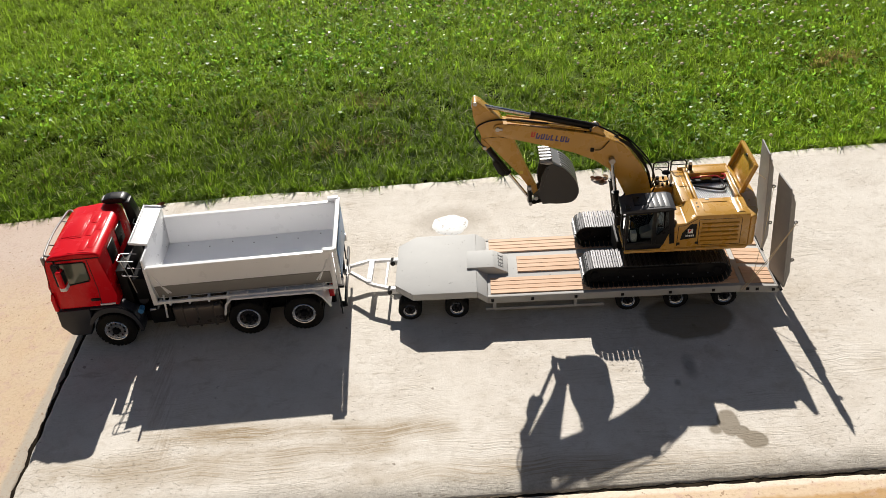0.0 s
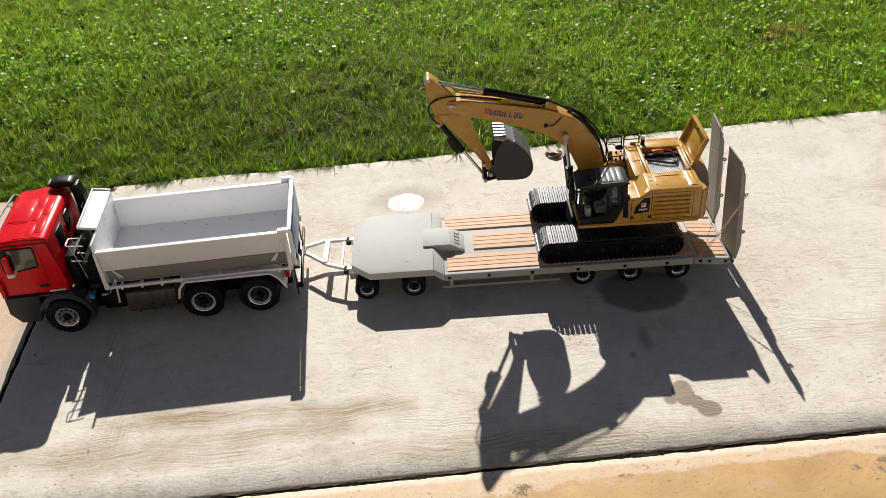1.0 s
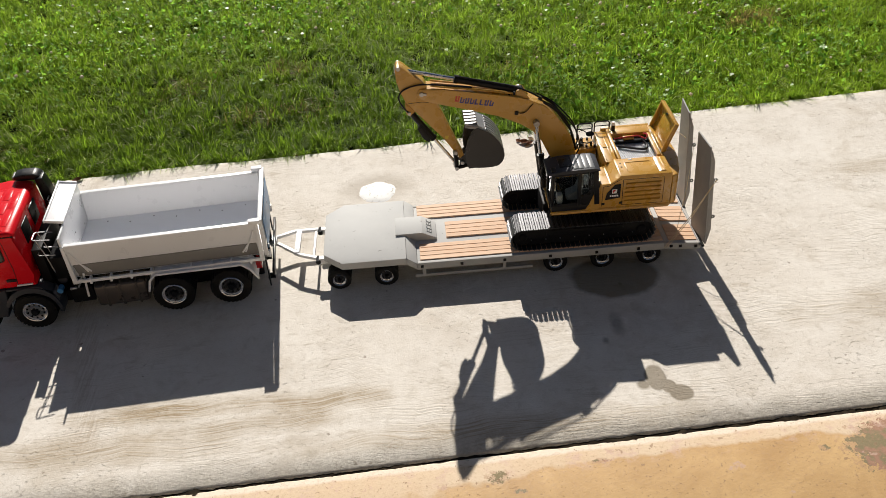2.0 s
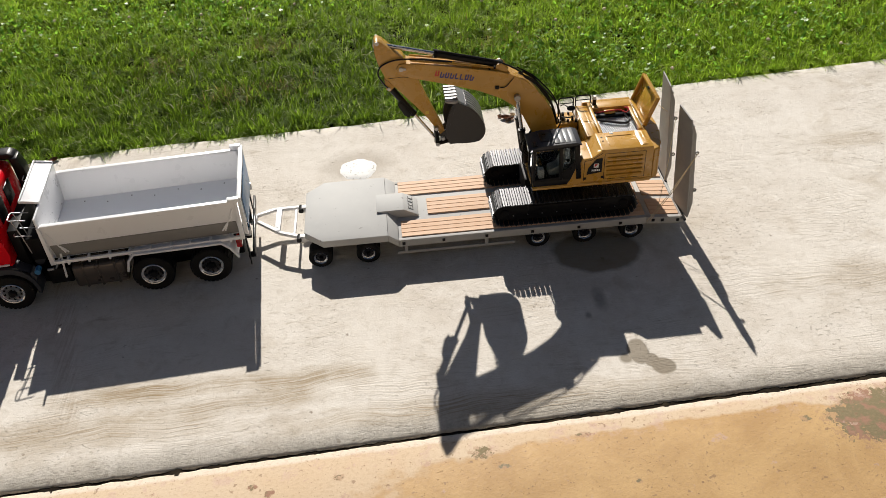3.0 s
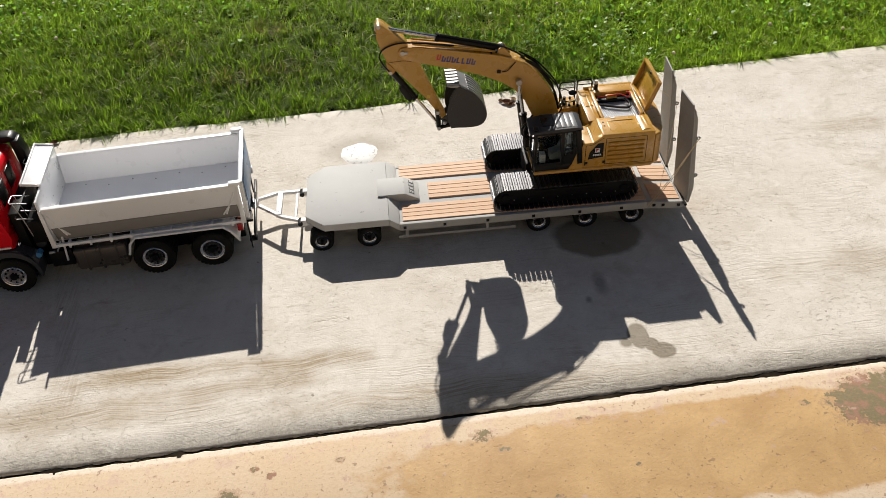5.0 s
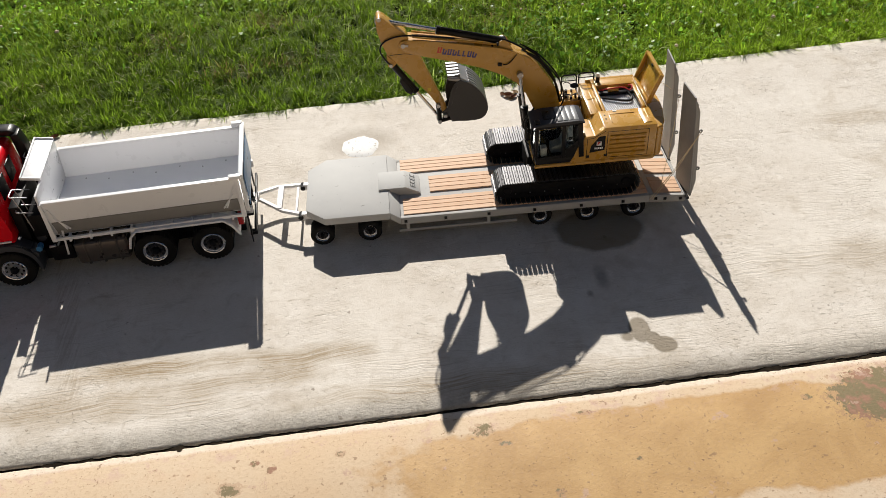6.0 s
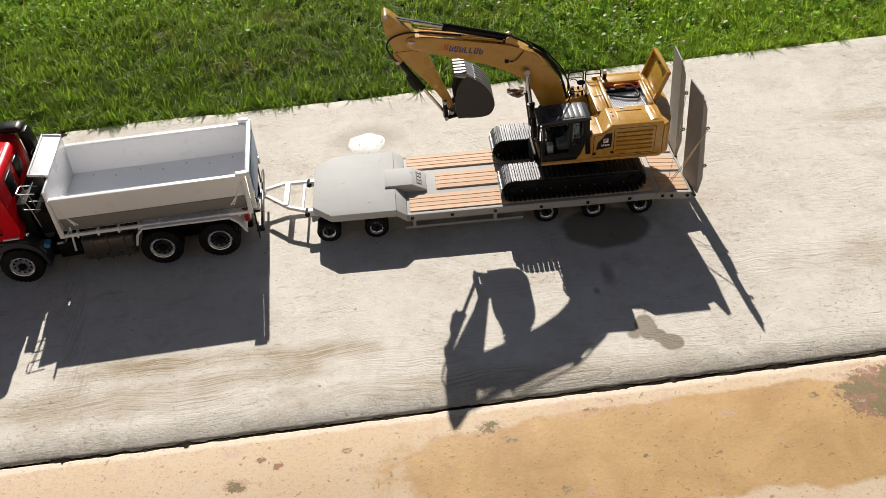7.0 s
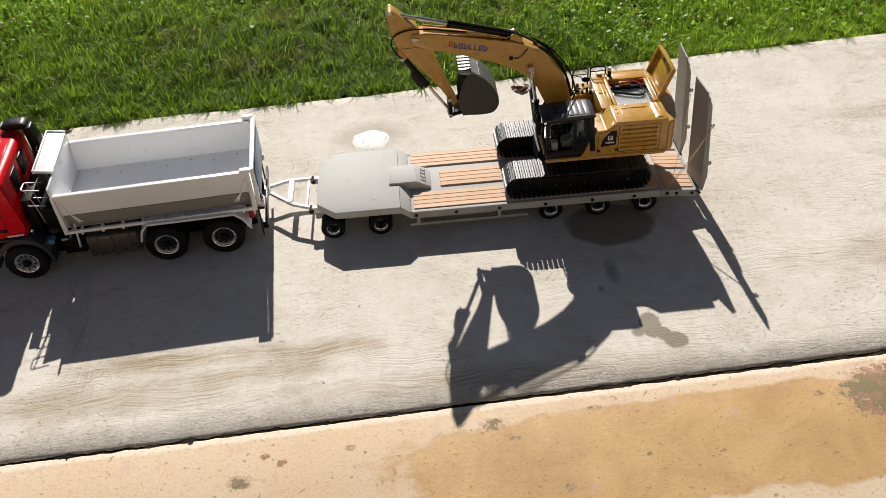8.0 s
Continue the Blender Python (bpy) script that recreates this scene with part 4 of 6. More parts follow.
# two loading ramps, folded upright
def ramp(y0, y1, turned):
    """A tapered tread plate leaning a little towards the bed, with wedge-shaped flanges behind and lashing lugs."""
    ax, z0, z1 = 0.6125, 0.052, 0.282
    slope = lambda z: ax - 0.028 * (z - z0)
    side = lambda z: 0.022 * (z - z0) / (z1 - z0)
    pts = [(y0, z0), (y1, z0), (y1 + 0.012, z1), (y0 + 0.026, z1 - 0.004), (y0 + 0.017, z1 - 0.028)]
    spin = Matrix.Translation((ax, (y0 + y1) / 2, 0)) @ Matrix.Rotation(turned, 4, "Z") @ Matrix.Translation((-ax, -(y0 + y1) / 2, 0))

    def turn(bm):
        bm.transform(spin)
        return bm

    bm = B()
    A = [bm.verts.new((slope(z) - 0.0016, y, z)) for y, z in pts]
    C = [bm.verts.new((slope(z) + 0.0016, y, z)) for y, z in pts]
    n = len(pts)
    fs = [bm.faces.new(A), bm.faces.new(C[::-1])] + [bm.faces.new((A[(i + 1) % n], A[i], C[i], C[(i + 1) % n])) for i in range(n)]
    bevel_new(bm, fs, 0.0005, 1)
    r = wpart("loading_ramp", turn(bm), M_RAMP, trailer, "grey steel loading ramp standing upright")
    for i in range(11):
        z = z0 + 0.02 + i * 0.019
        part("cleat", turn(add_box(B(), slope(z) + 0.0016, slope(z) + 0.0070, y0 + 0.004 + side(z), y1 - 0.009 + side(z) * 0.6, z - 0.0015, z + 0.0015)), M_RAMP, r)
    for ya in (y0 - 0.0008, y1 - 0.0090):
        za, zk, zb = z0, z0 + 0.035, z1 - 0.034
        bm = add_prism(B(), [(slope(za) + 0.0016, za), (slope(zk) + 0.0105, zk), (slope(zb) + 0.0090, zb), (slope(z1) + 0.0016, z1 - 0.010)], "y", ya, ya + 0.0024, 0.0005, None, 1)
        for v in bm.verts:
            v.co.y += side(v.co.z) * (1.0 if ya < y0 else 0.55)
        part("ramp_flange", turn(bm), M_RAMP, r)
    for z in (0.205, 0.118):
        part("lug", turn(add_lathe(B(), [(0.0020, -0.0012), (0.0042, -0.0012), (0.0042, 0.0012), (0.0020, 0.0012), (0.0020, -0.0012)], "y", (slope(z) + 0.0125, y0 - 0.0006 + side(z), z), 14)), M_GREY2, r)
    part("hinge", add_rod(B(), (ax - 0.001, y0 - 0.004, z0 - 0.002), (ax - 0.001, y1 + 0.003, z0 - 0.002), 0.0032), M_BLACK, r)
ramp(-0.117, -0.044, 0.12)
ramp(0.024, 0.097, -0.02)
for dz, dx in ((0.0, 0.0), (-0.003, -0.006)):
    wtube("tie_rope", trailer, M_ROPE, [(0.6250, -0.1035, 0.205), (0.580 + dx, -0.1155, 0.126 + dz), (0.538 + dx, -0.1105, 0.0465)], 0.0007, "thin tan cord tying the ramp up")
wtube("tie_rope", trailer, M_ROPE, [(0.6205, 0.0380, 0.205), (0.592, -0.030, 0.140), (0.560, -0.088, 0.0600)], 0.0006, "thin tan cord tying the ramp up")
wtube("tie_rope", trailer, M_ROPE, [(0.6205, 0.0380, 0.207), (0.592, 0.068, 0.222), (0.566, 0.095, 0.226)], 0.0006, "thin tan cord tying the ramp up")


# ---- tipper truck (parts in the truck's own axes: x back along it, y across, z up) ----
truck = new("tipper_truck")
truck.empty_display_size = 0.02
truck.matrix_world = pose(-0.5157, -0.1229, 0, 0, 0, 4.11)
tagged(truck, "glossy red model tipper truck with empty white dump body", "truck")
VC = 0.1055


def both(f):
    """Calls f with a mapping of y for the near and the far side."""
    f(lambda y: y)
    f(lambda y: 2 * VC - y)


def span(m, a, b):
    return min(m(a), m(b)), max(m(a), m(b))


# running gear
wheel_set(truck, [(-0.286, -0.004, 1), (-0.286, 0.215, -1)], 0.0430, 0.032, 0.0245, 0.005, 30, 10, M_RIM, M_BLACK, M_STEEL)
wheel_set(truck, [(0.0, -0.004, 1), (0.0, 0.215, -1), (0.119, -0.004, 1), (0.119, 0.215, -1)], 0.0430, 0.058, 0.0252, 0.008, 30, 10, M_RIM, M_BLACK, M_DISH)
for x in (-0.286, 0.0, 0.119):
    rod_part("axle", truck, M_BLACK, (x, 0.02, 0.0415), (x, 0.191, 0.0415), 0.009)
for y in (0.075, 0.136):
    box_part("chassis_rail", truck, M_FRAME, -0.36, 0.205, y - 0.006, y + 0.006, 0.048, 0.082, 0.001)
for x in (-0.17, -0.06, 0.06, 0.17):
    box_part("cross_member", truck, M_FRAME, x - 0.006, x + 0.006, 0.0812, 0.1298, 0.052, 0.078, 0.001)

# cab shell: side profile drawn across, top narrower than the waist
SIDE = [(-0.392, 0.104), (-0.397, 0.140), (-0.3955, 0.165), (-0.389, 0.218), (-0.381, 0.2330), (-0.364, 0.2395), (-0.320, 0.2415), (-0.281, 0.2405), (-0.270, 0.234), (-0.268, 0.130), (-0.262, 0.104)]
bm = B()
add_prism(bm, SIDE, "y", 0.0065, 0.2045, 0.006, None, 4)
cab = part("cab", bm, M_RED, truck, "glossy red cab shell")


def roof_z(x):
    return float(np.interp(x, [-0.381, -0.364, -0.320, -0.281], [0.2330, 0.2395, 0.2415, 0.2405]))


for x0, x1, y0, y1, h in ((-0.369, -0.322, 0.070, 0.160, 0.0008), (-0.3655, -0.3255, 0.076, 0.154, 0.0014), (-0.316, -0.302, 0.020, 0.060, 0.0005), (-0.316, -0.302, 0.075, 0.115, 0.0005), (-0.316, -0.302, 0.125, 0.165, 0.0005), (-0.298, -0.286, 0.030, 0.085, 0.0005), (-0.298, -0.286, 0.095, 0.150, 0.0005), (-0.372, -0.290, 0.0130, 0.0155, 0.0010)):
    part("roof_panel", add_prism(B(), [(x0, roof_z(x0) - 0.002), (x1, roof_z(x1) - 0.002), (x1, roof_z(x1) + h), ((x0 + x1) / 2, max(roof_z((x0 + x1) / 2), (roof_z(x0) + roof_z(x1)) / 2) + h), (x0, roof_z(x0) + h)], "y", y0, y1, 0.0006), M_RED, cab)
# black strip drawn in place of the shadow under the roof's side lip
part("roof_lip_shade", add_box(B(), -0.378, -0.272, 0.0052, 0.0090, 0.2285, 0.2310, 0.0008), M_BLACK, cab)
# windscreen and its black surround
ws = Matrix.Translation((-0.3922, VC, 0.192)) @ Matrix.Rotation(math.atan2(0.0065, 0.053), 4, "Y")
part("windscreen", add_box(B(), -0.0022, 0.0022, -0.084, 0.084, -0.028, 0.026, 0.001, ws), M_DKGLASS, cab, "dark windscreen")
part("grille", add_box(B(), -0.3995, -0.3935, 0.03, 0.181, 0.110, 0.152, 0.001), M_ANTHR, cab, "dark grille")
bm = B()
add_tube(bm, [(-0.374, 0.022, 0.234), (-0.381, 0.018, 0.2365), (-0.387, 0.030, 0.2370), (-0.392, 0.105, 0.2370), (-0.387, 0.180, 0.2370), (-0.381, 0.193, 0.2365), (-0.374, 0.189, 0.234)], 0.0024, 8, 4)
for y in (0.06, 0.15):
    add_tube(bm, [(-0.3895, y, 0.237), (-0.374, y, 0.2335)], 0.0014, 6)
add_box(bm, -0.391, -0.384, 0.008, 0.018, 0.218, 0.238, 0.003)
part("light_bar", bm, M_GREY2, cab, "grey tubular light bar")


def cab_side(m):
    near = m(0.0) < VC
    y0, y1 = span(m, 0.0056, 0.0090)
    part("door_window", add_prism(B(), [(-0.3680, 0.2205), (-0.3090, 0.2205), (-0.3050, 0.2170), (-0.3065, 0.1790), (-0.3110, 0.1745), (-0.3700, 0.1650), (-0.3735, 0.1685), (-0.3710, 0.2180)], "y", y0, y1, 0.0006), M_DKGLASS, cab, "dark side window")
    y0, y1 = span(m, 0.0045, 0.0070)
    bm = B()
    for a, b in (((-0.3720, 0.2215), (-0.3060, 0.2215)), ((-0.3045, 0.2200), (-0.3055, 0.1760)), ((-0.3075, 0.1740), (-0.3720, 0.1640)), ((-0.3745, 0.1660), (-0.3725, 0.2200))):
        add_tube(bm, [(a[0], (y0 + y1) / 2, a[1]), (b[0], (y0 + y1) / 2, b[1])], 0.0016, 6)
    part("window_seal", bm, M_BLACK, cab)
    # door shut lines
    bm = B()
    yy = m(0.0062)
    add_tube(bm, [(-0.386, yy, 0.222), (-0.3935, yy, 0.150), (-0.3895, yy, 0.108)], 0.0009, 5)
    add_tube(bm, [(-0.2985, yy, 0.226), (-0.2965, yy, 0.150), (-0.300, yy, 0.108)], 0.0008, 5)
    part("door_gap", bm, M_GAP, cab)
    y0, y1 = span(m, 0.0040, 0.0080)
    part("door_handle", add_box(B(), -0.318, -0.298, y0, y1, 0.1215, 0.1280, 0.0012), M_BLACK, cab, "black door handle")
    part("door_strip", add_box(B(), -0.302, -0.270, y0, y1, 0.1090, 0.1125, 0.0006), M_WHST, cab)
    # lower step box, bumper corner, wheel arch
    y0, y1 = span(m, 0.002, 0.030)
    part("bumper_corner", add_prism(B(), [(-0.398, 0.103), (-0.400, 0.062), (-0.382, 0.036), (-0.342, 0.034), (-0.336, 0.060), (-0.330, 0.078), (-0.328, 0.103)], "y", y0, y1, 0.003), M_ANTHR, truck, "anthracite bumper corner")
    arc = [(-0.286 + 0.050 * math.cos(a), 0.0415 + 0.050 * math.sin(a)) for a in [math.radians(d) for d in range(160, -11, -17)]]
    outer = [(-0.286 + 0.0565 * math.cos(a), 0.0415 + 0.062 * math.sin(a)) for a in [math.radians(d) for d in range(-10, 161, 17)]]
    y0, y1 = span(m, 0.001, 0.042)
    part("wheel_arch", add_prism(B(), arc + outer, "y", y0, y1, 0.001), M_ANTHR, truck, "anthracite front wheel arch")
    y0, y1 = span(m, 0.004, 0.030)
    part("side_skirt", add_prism(B(), [(-0.327, 0.103), (-0.262, 0.103), (-0.228, 0.073), (-0.233, 0.060), (-0.240, 0.087), (-0.262, 0.0985), (-0.327, 0.0985)], "y", y0, y1, 0.0008), M_ANTHR, truck)
    y0, y1 = span(m, 0.001, 0.010)
    part("headlamp", add_box(B(), -0.4005, -0.394, *span(m, 0.006, 0.040), 0.066, 0.086, 0.002), M_CHROME, truck, "clear headlamp")
    part("corner_marker", add_prism(B(), [(-0.3985, 0.135), (-0.3945, 0.150), (-0.3895, 0.150), (-0.3905, 0.105), (-0.3985, 0.105)], "y", y0, y1, 0.001), M_RED, cab)
    # mirror on its arm, over the front of the window
    y0, y1 = span(m, -0.024, -0.004)
    mir = part("mirror", add_box(B(), -0.358, -0.345, y0, y1, 0.178, 0.220, 0.004, None, 3), M_RED, cab, "red mirror housing with black arm")
    part("mirror_glass", add_box(B(), -0.3455, -0.3435, *span(m, -0.022, -0.006), 0.188, 0.217, 0.001), M_BLACK, mir)
    part("mirror_cap", add_box(B(), -0.359, -0.344, y0, y1, 0.172, 0.183, 0.003), M_WHST, mir)
    bm = B()
    add_tube(bm, [(-0.352, m(-0.010), 0.219), (-0.358, m(-0.006), 0.227), (-0.366, m(0.007), 0.2265)], 0.002, 7, 3)
    add_tube(bm, [(-0.352, m(-0.010), 0.176), (-0.360, m(-0.004), 0.168), (-0.368, m(0.007), 0.1665)], 0.0016, 7, 3)
    part("mirror_arm", bm, M_BLACK, mir)
    part("window_pillar", add_box(B(), -0.3755, -0.3560, *span(m, 0.0048, 0.0062), 0.1680, 0.2195, 0.0005), M_BLACK, cab, "black front window surround")
    # back windows
    y0, y1 = span(m, 0.052, 0.094)
    part("back_window", add_box(B(), -0.2700, -0.2672, y0, y1, 0.178, 0.222, 0.0025), M_BLACK, cab, "black back window")
    # climbing rails between cab and body
    bm = B()
    for z in (0.206, 0.168):
        add_tube(bm, [(-0.212, m(0.020), z - 0.004), (-0.243, m(0.020), z), (-0.246, m(0.024), z), (-0.246, m(0.044), z), (-0.243, m(0.048), z), (-0.212, m(0.048), z - 0.004)], 0.0012, 7)
    for y in (0.022, 0.046):
        add_tube(bm, [(-0.240, m(y), 0.206), (-0.232, m(y), 0.168), (-0.226, m(y), 0.120)], 0.0011, 7)
    part("climbing_rail", bm, M_STEEL, truck, "bright tubular climbing rail")


both(cab_side)
part("bumper", add_prism(B(), [(-0.397, 0.102), (-0.400, 0.062), (-0.384, 0.038), (-0.374, 0.038), (-0.374, 0.102)], "y", 0.031, 0.180, 0.002), M_ANTHR, truck, "anthracite front bumper")
bm = B()
for y in (0.06, 0.15):
    add_box(bm, -0.397, -0.386, y - 0.006, y + 0.006, 0.028, 0.042, 0.001)
part("tow_hook", bm, M_BLACK, truck)
box_part("cab_floor", truck, M_FRAME, -0.372, -0.262, 0.045, 0.166, 0.070, 0.1035)
# air intake stack behind the cab
bm = B()
add_prism(bm, [(-0.308, 0.250), (-0.305, 0.2560), (-0.290, 0.2590), (-0.264, 0.2580), (-0.256, 0.254), (-0.250, 0.246), (-0.258, 0.2425), (-0.300, 0.2445)], "y", 0.191, 0.221, 0.003)
stack = part("air_intake", bm, M_BLACK, truck, "black ribbed air intake stack")
part("intake_duct", add_prism(B(), [(-0.264, 0.249), (-0.247, 0.250), (-0.240, 0.222), (-0.238, 0.100), (-0.258, 0.100), (-0.2605, 0.222)], "y", 0.184, 0.214, 0.003), M_BLACK, stack)
part("intake_mouth", add_box(B(), -0.3095, -0.3055, 0.195, 0.217, 0.2460, 0.2540, 0.001), M_GREY2, stack)
# engine and gear between the rails
part("gearbox", add_box(B(), -0.25, -0.12, 0.083, 0.128, 0.05, 0.095, 0.004), M_ANTHR, truck)
for i, (y, z) in enumerate(((0.050, 0.092), (0.160, 0.092))):
    rod_part("air_tank", truck, M_ANTHR, (-0.222, y - 0.018, z), (-0.222, y + 0.018, z), 0.010, "dark air tank")
part("blue_valve", add_rod(B(), (-0.225, 0.006, 0.082), (-0.225, 0.022, 0.082), 0.006), M_CYAN, truck, "blue pneumatic fitting")
part("brass_nozzle", add_rod(B(), (-0.205, 0.010, 0.082), (-0.192, 0.010, 0.083), 0.003), M_STEEL, truck)
bm = B()
add_box(bm, -0.1825, -0.1785, 0.012, 0.015, 0.036, 0.098, 0.0006, Matrix.Rotation(0.10, 4, "Y"))
part("support_stay", bm, M_WHITE, truck, "white support stay")
box_part("drive_line", truck, M_FRAME, -0.05, 0.185, 0.060, 0.151, 0.016, 0.0475, 0.004)
box_part("engine_block", truck, M_FRAME, -0.34, -0.19, 0.050, 0.161, 0.020, 0.0475, 0.004)
box_part("cab_tilt_frame", truck, M_FRAME, -0.2600, -0.2400, 0.030, 0.1640, 0.0830, 0.1750, 0.002)
box_part("hoist_bracket", truck, M_FRAME, -0.2330, -0.1965, 0.0300, 0.1800, 0.0955, 0.1500, 0.002)
# fuel tank and battery box
def tank(m):
    y0, y1 = span(m, 0.004, 0.050)
    t = part("fuel_tank", add_box(B(), -0.160, -0.052, y0, y1, 0.028, 0.083, 0.008, None, 3), M_TANK, truck, "dark bronze fuel tank")
    for x in (-0.137, -0.106, -0.072):
        y0, y1 = span(m, 0.0028, 0.0512)
        part("tank_band", add_box(B(), x - 0.003, x + 0.003, y0, y1, 0.0268, 0.0842, 0.008, None, 3), M_TANK, t)
    part("filler_cap", add_rod(B(), (-0.122, m(0.016), 0.082), (-0.122, m(0.016), 0.089), 0.006), M_BLACK, t)
    box_part("battery_box", truck, M_FRAME, -0.212, -0.166, *span(m, 0.020, 0.060), 0.036, 0.074, 0.002)
    # white bent mudguard strip over the rear wheels
    path = [(-0.047, 0.060), (-0.040, 0.086), (-0.026, 0.1005), (0.150, 0.0985), (0.166, 0.084), (0.180, 0.058)]
    bm = B()
    up = [(x, z + 0.0022) for x, z in path]
    add_prism(bm, path + up[::-1], "y", *span(m, -0.002, 0.050), 0.0004, None, 1)
    part("mudguard", bm, M_WHITE, truck, "white bent mudguard strip")
    bm = B()
    add_tube(bm, [(x, m(-0.0035), z) for x, z in path], 0.0027, 7)
    part("mudguard_edge", bm, M_WHITE, truck)
    box_part("tail_lamp", truck, M_LAMP, 0.178, 0.190, *span(m, 0.010, 0.034), 0.072, 0.092, 0.002, "red tail lamp")


both(tank)

# dump body
body = new("dump_body")
body.parent = truck
tagged(body, "white empty steel dump body")
X0, X1, Y0, Y1, ZF, ZT = -0.192, 0.200, 0.004, 0.207, 0.1280, 0.192
part("dump_floor", add_box(B(), X0 + 0.0042, X1 - 0.0002, Y0 + 0.0150, Y1 - 0.0150, ZF - 0.004, ZF, 0.0004), M_FLOOR, body)


def body_side(m):
    prof = [(Y0 + 0.0145, 0.103), (Y0 + 0.0145, 0.112), (Y0 + 0.003, 0.143), (Y0 + 0.003, ZT - 0.008), (Y0, ZT - 0.0085), (Y0, ZT), (Y0 + 0.0085, ZT), (Y0 + 0.0085, ZT - 0.003), (Y0 + 0.0068, ZT - 0.004), (Y0 + 0.0175, 0.1277), (Y0 + 0.0185, 0.103)]
    w = part("side_wall", add_prism(B(), [(m(a), b) for a, b in prof], "x", X0 + 0.0045, X1 - 0.0045, 0.0005, None, 1), M_WHITE, body)
    part("lower_fold", add_prism(B(), [(m(Y0 + 0.0130), 0.106), (m(Y0 + 0.0130), 0.1115), (m(Y0 + 0.0015), 0.1425), (m(Y0 + 0.0030), 0.1430), (m(Y0 + 0.0143), 0.1118), (m(Y0 + 0.0143), 0.106)], "x", X0 + 0.011, X1 - 0.011), M_FOLD_SHADE, w, "lower side panel folded inwards, its shade coloured grey")
    part("top_rail", add_box(B(), X0 + 0.006, X1 - 0.012, *span(m, Y0 - 0.001, Y0 + 0.0088), ZT, ZT + 0.0016, 0.0006), M_WHITE, w)
    part("bottom_rail", add_box(B(), X0, X1, *span(m, Y0 - 0.002, Y0 + 0.0035), 0.0985, 0.1055, 0.0008), M_WHITE, w)
    for i in range(9):
        x = X0 + 0.035 + i * 0.041
        part("rail_bracket", add_box(B(), x - 0.0022, x + 0.0022, *span(m, Y0 - 0.003, Y0 + 0.012), 0.0945, 0.1075, 0.0006), M_WHITE, w)
    # slanted end gussets
    for a, b in ((X0, 1), (X1, -1)):
        part("end_post", add_prism(B(), [(a, 0.098), (a + b * 0.010, 0.098), (a + b * 0.006, ZT), (a, ZT)], "y", *span(m, Y0 - 0.0028, Y0 + 0.0042), 0.0007), M_WHITE, w)
        for j, s in enumerate((0.0, 0.006)):
            bm = B()
            add_tube(bm, [(a + b * (0.012 + s), m(Y0 + 0.0022), 0.175 - j * 0.02), (a + b * (0.036 + s), m(Y0 + 0.004), 0.122)], 0.0018, 6)
            part("gusset", bm, M_WHITE, w)
    # capped tail post
    part("post_cap", add_box(B(), X1 - 0.018, X1 + 0.006, *span(m, Y0 - 0.006, Y0 + 0.006), ZT + 0.0016, ZT + 0.010, 0.0012), M_WHITE, body)
    # screws inside
    bm = B()
    for i in range(7):
        x = X0 + 0.05 + i * 0.05
        add_lathe(bm, [(0, ZF + 0.0012), (0.0015, ZF + 0.001), (0.0018, ZF - 0.0002)], "z", (x, m(Y0 + 0.032 + 0.012 * (i % 2)), 0), 8)
    part("floor_screw", bm, M_STEEL, body)


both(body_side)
part("front_wall", add_box(B(), X0, X0 + 0.004, Y0 + 0.0005, Y1 - 0.0005, 0.103, ZT + 0.0205, 0.0006), M_WHITE, body)
CS = ZT + 0.0145
cn = part("cab_shield", add_prism(B(), [(X0 + 0.004, CS + 0.0062), (X0 - 0.031, CS + 0.0128), (X0 - 0.031, CS + 0.0155), (X0 + 0.004, CS + 0.0095)], "y", 0.057, Y1 + 0.001, 0.0005), M_WHITE, body, "white overhanging cab shield")
for y in (0.057, Y1 - 0.002):
    part("shield_edge", add_prism(B(), [(X0 + 0.004, CS + 0.0090), (X0 - 0.031, CS + 0.0150), (X0 - 0.031, CS + 0.0185), (X0 + 0.004, CS + 0.0125)], "y", y, y + 0.003, 0.0005), M_WHITE, cn)
part("shield_edge", add_prism(B(), [(X0 - 0.0312, CS + 0.0128), (X0 - 0.0340, CS + 0.0130), (X0 - 0.0340, CS + 0.0195), (X0 - 0.0312, CS + 0.0193)], "y", 0.057, Y1 + 0.001, 0.0005), M_WHITE, cn)
bm = B()
for y, z in ((0.198, 0.152), (0.198, 0.165), (0.012, 0.152), (0.10, 0.16)):
    add_lathe(bm, [(0, X0 + 0.0052), (0.0016, X0 + 0.005), (0.002, X0 + 0.0035)], "x", (0, y, z), 8)
part("wall_screw", bm, M_STEEL, body)
# tailgate, hung from the posts, with its frame and blue protective edge
tg = part("tailgate", add_box(B(), X1 + 0.0005, X1 + 0.0045, Y0 + 0.004, Y1 - 0.004, 0.106, ZT + 0.003, 0.0006), M_WHITE, body, "white tailgate")
for y in (Y0 + 0.002, 0.07, 0.138, Y1 - 0.010):
    part("gate_rib", add_box(B(), X1 + 0.0045, X1 + 0.009, y, y + 0.008, 0.106, ZT, 0.0008), M_WHITE, tg)
part("gate_rail", add_box(B(), X1 + 0.001, X1 + 0.010, Y0, Y1, ZT + 0.003, ZT + 0.008, 0.0008), M_WHITE, tg)
part("gate_seal", add_box(B(), X1 + 0.0092, X1 + 0.0104, Y0 + 0.020, Y1 - 0.02, 0.112, ZT - 0.006, 0.0004), M_CYAN, tg)
for y in (0.02, 0.19):
    part("gate_latch", add_box(B(), X1 - 0.004, X1 + 0.012, y - 0.004, y + 0.004, 0.094, 0.110, 0.001), M_STEEL, tg)
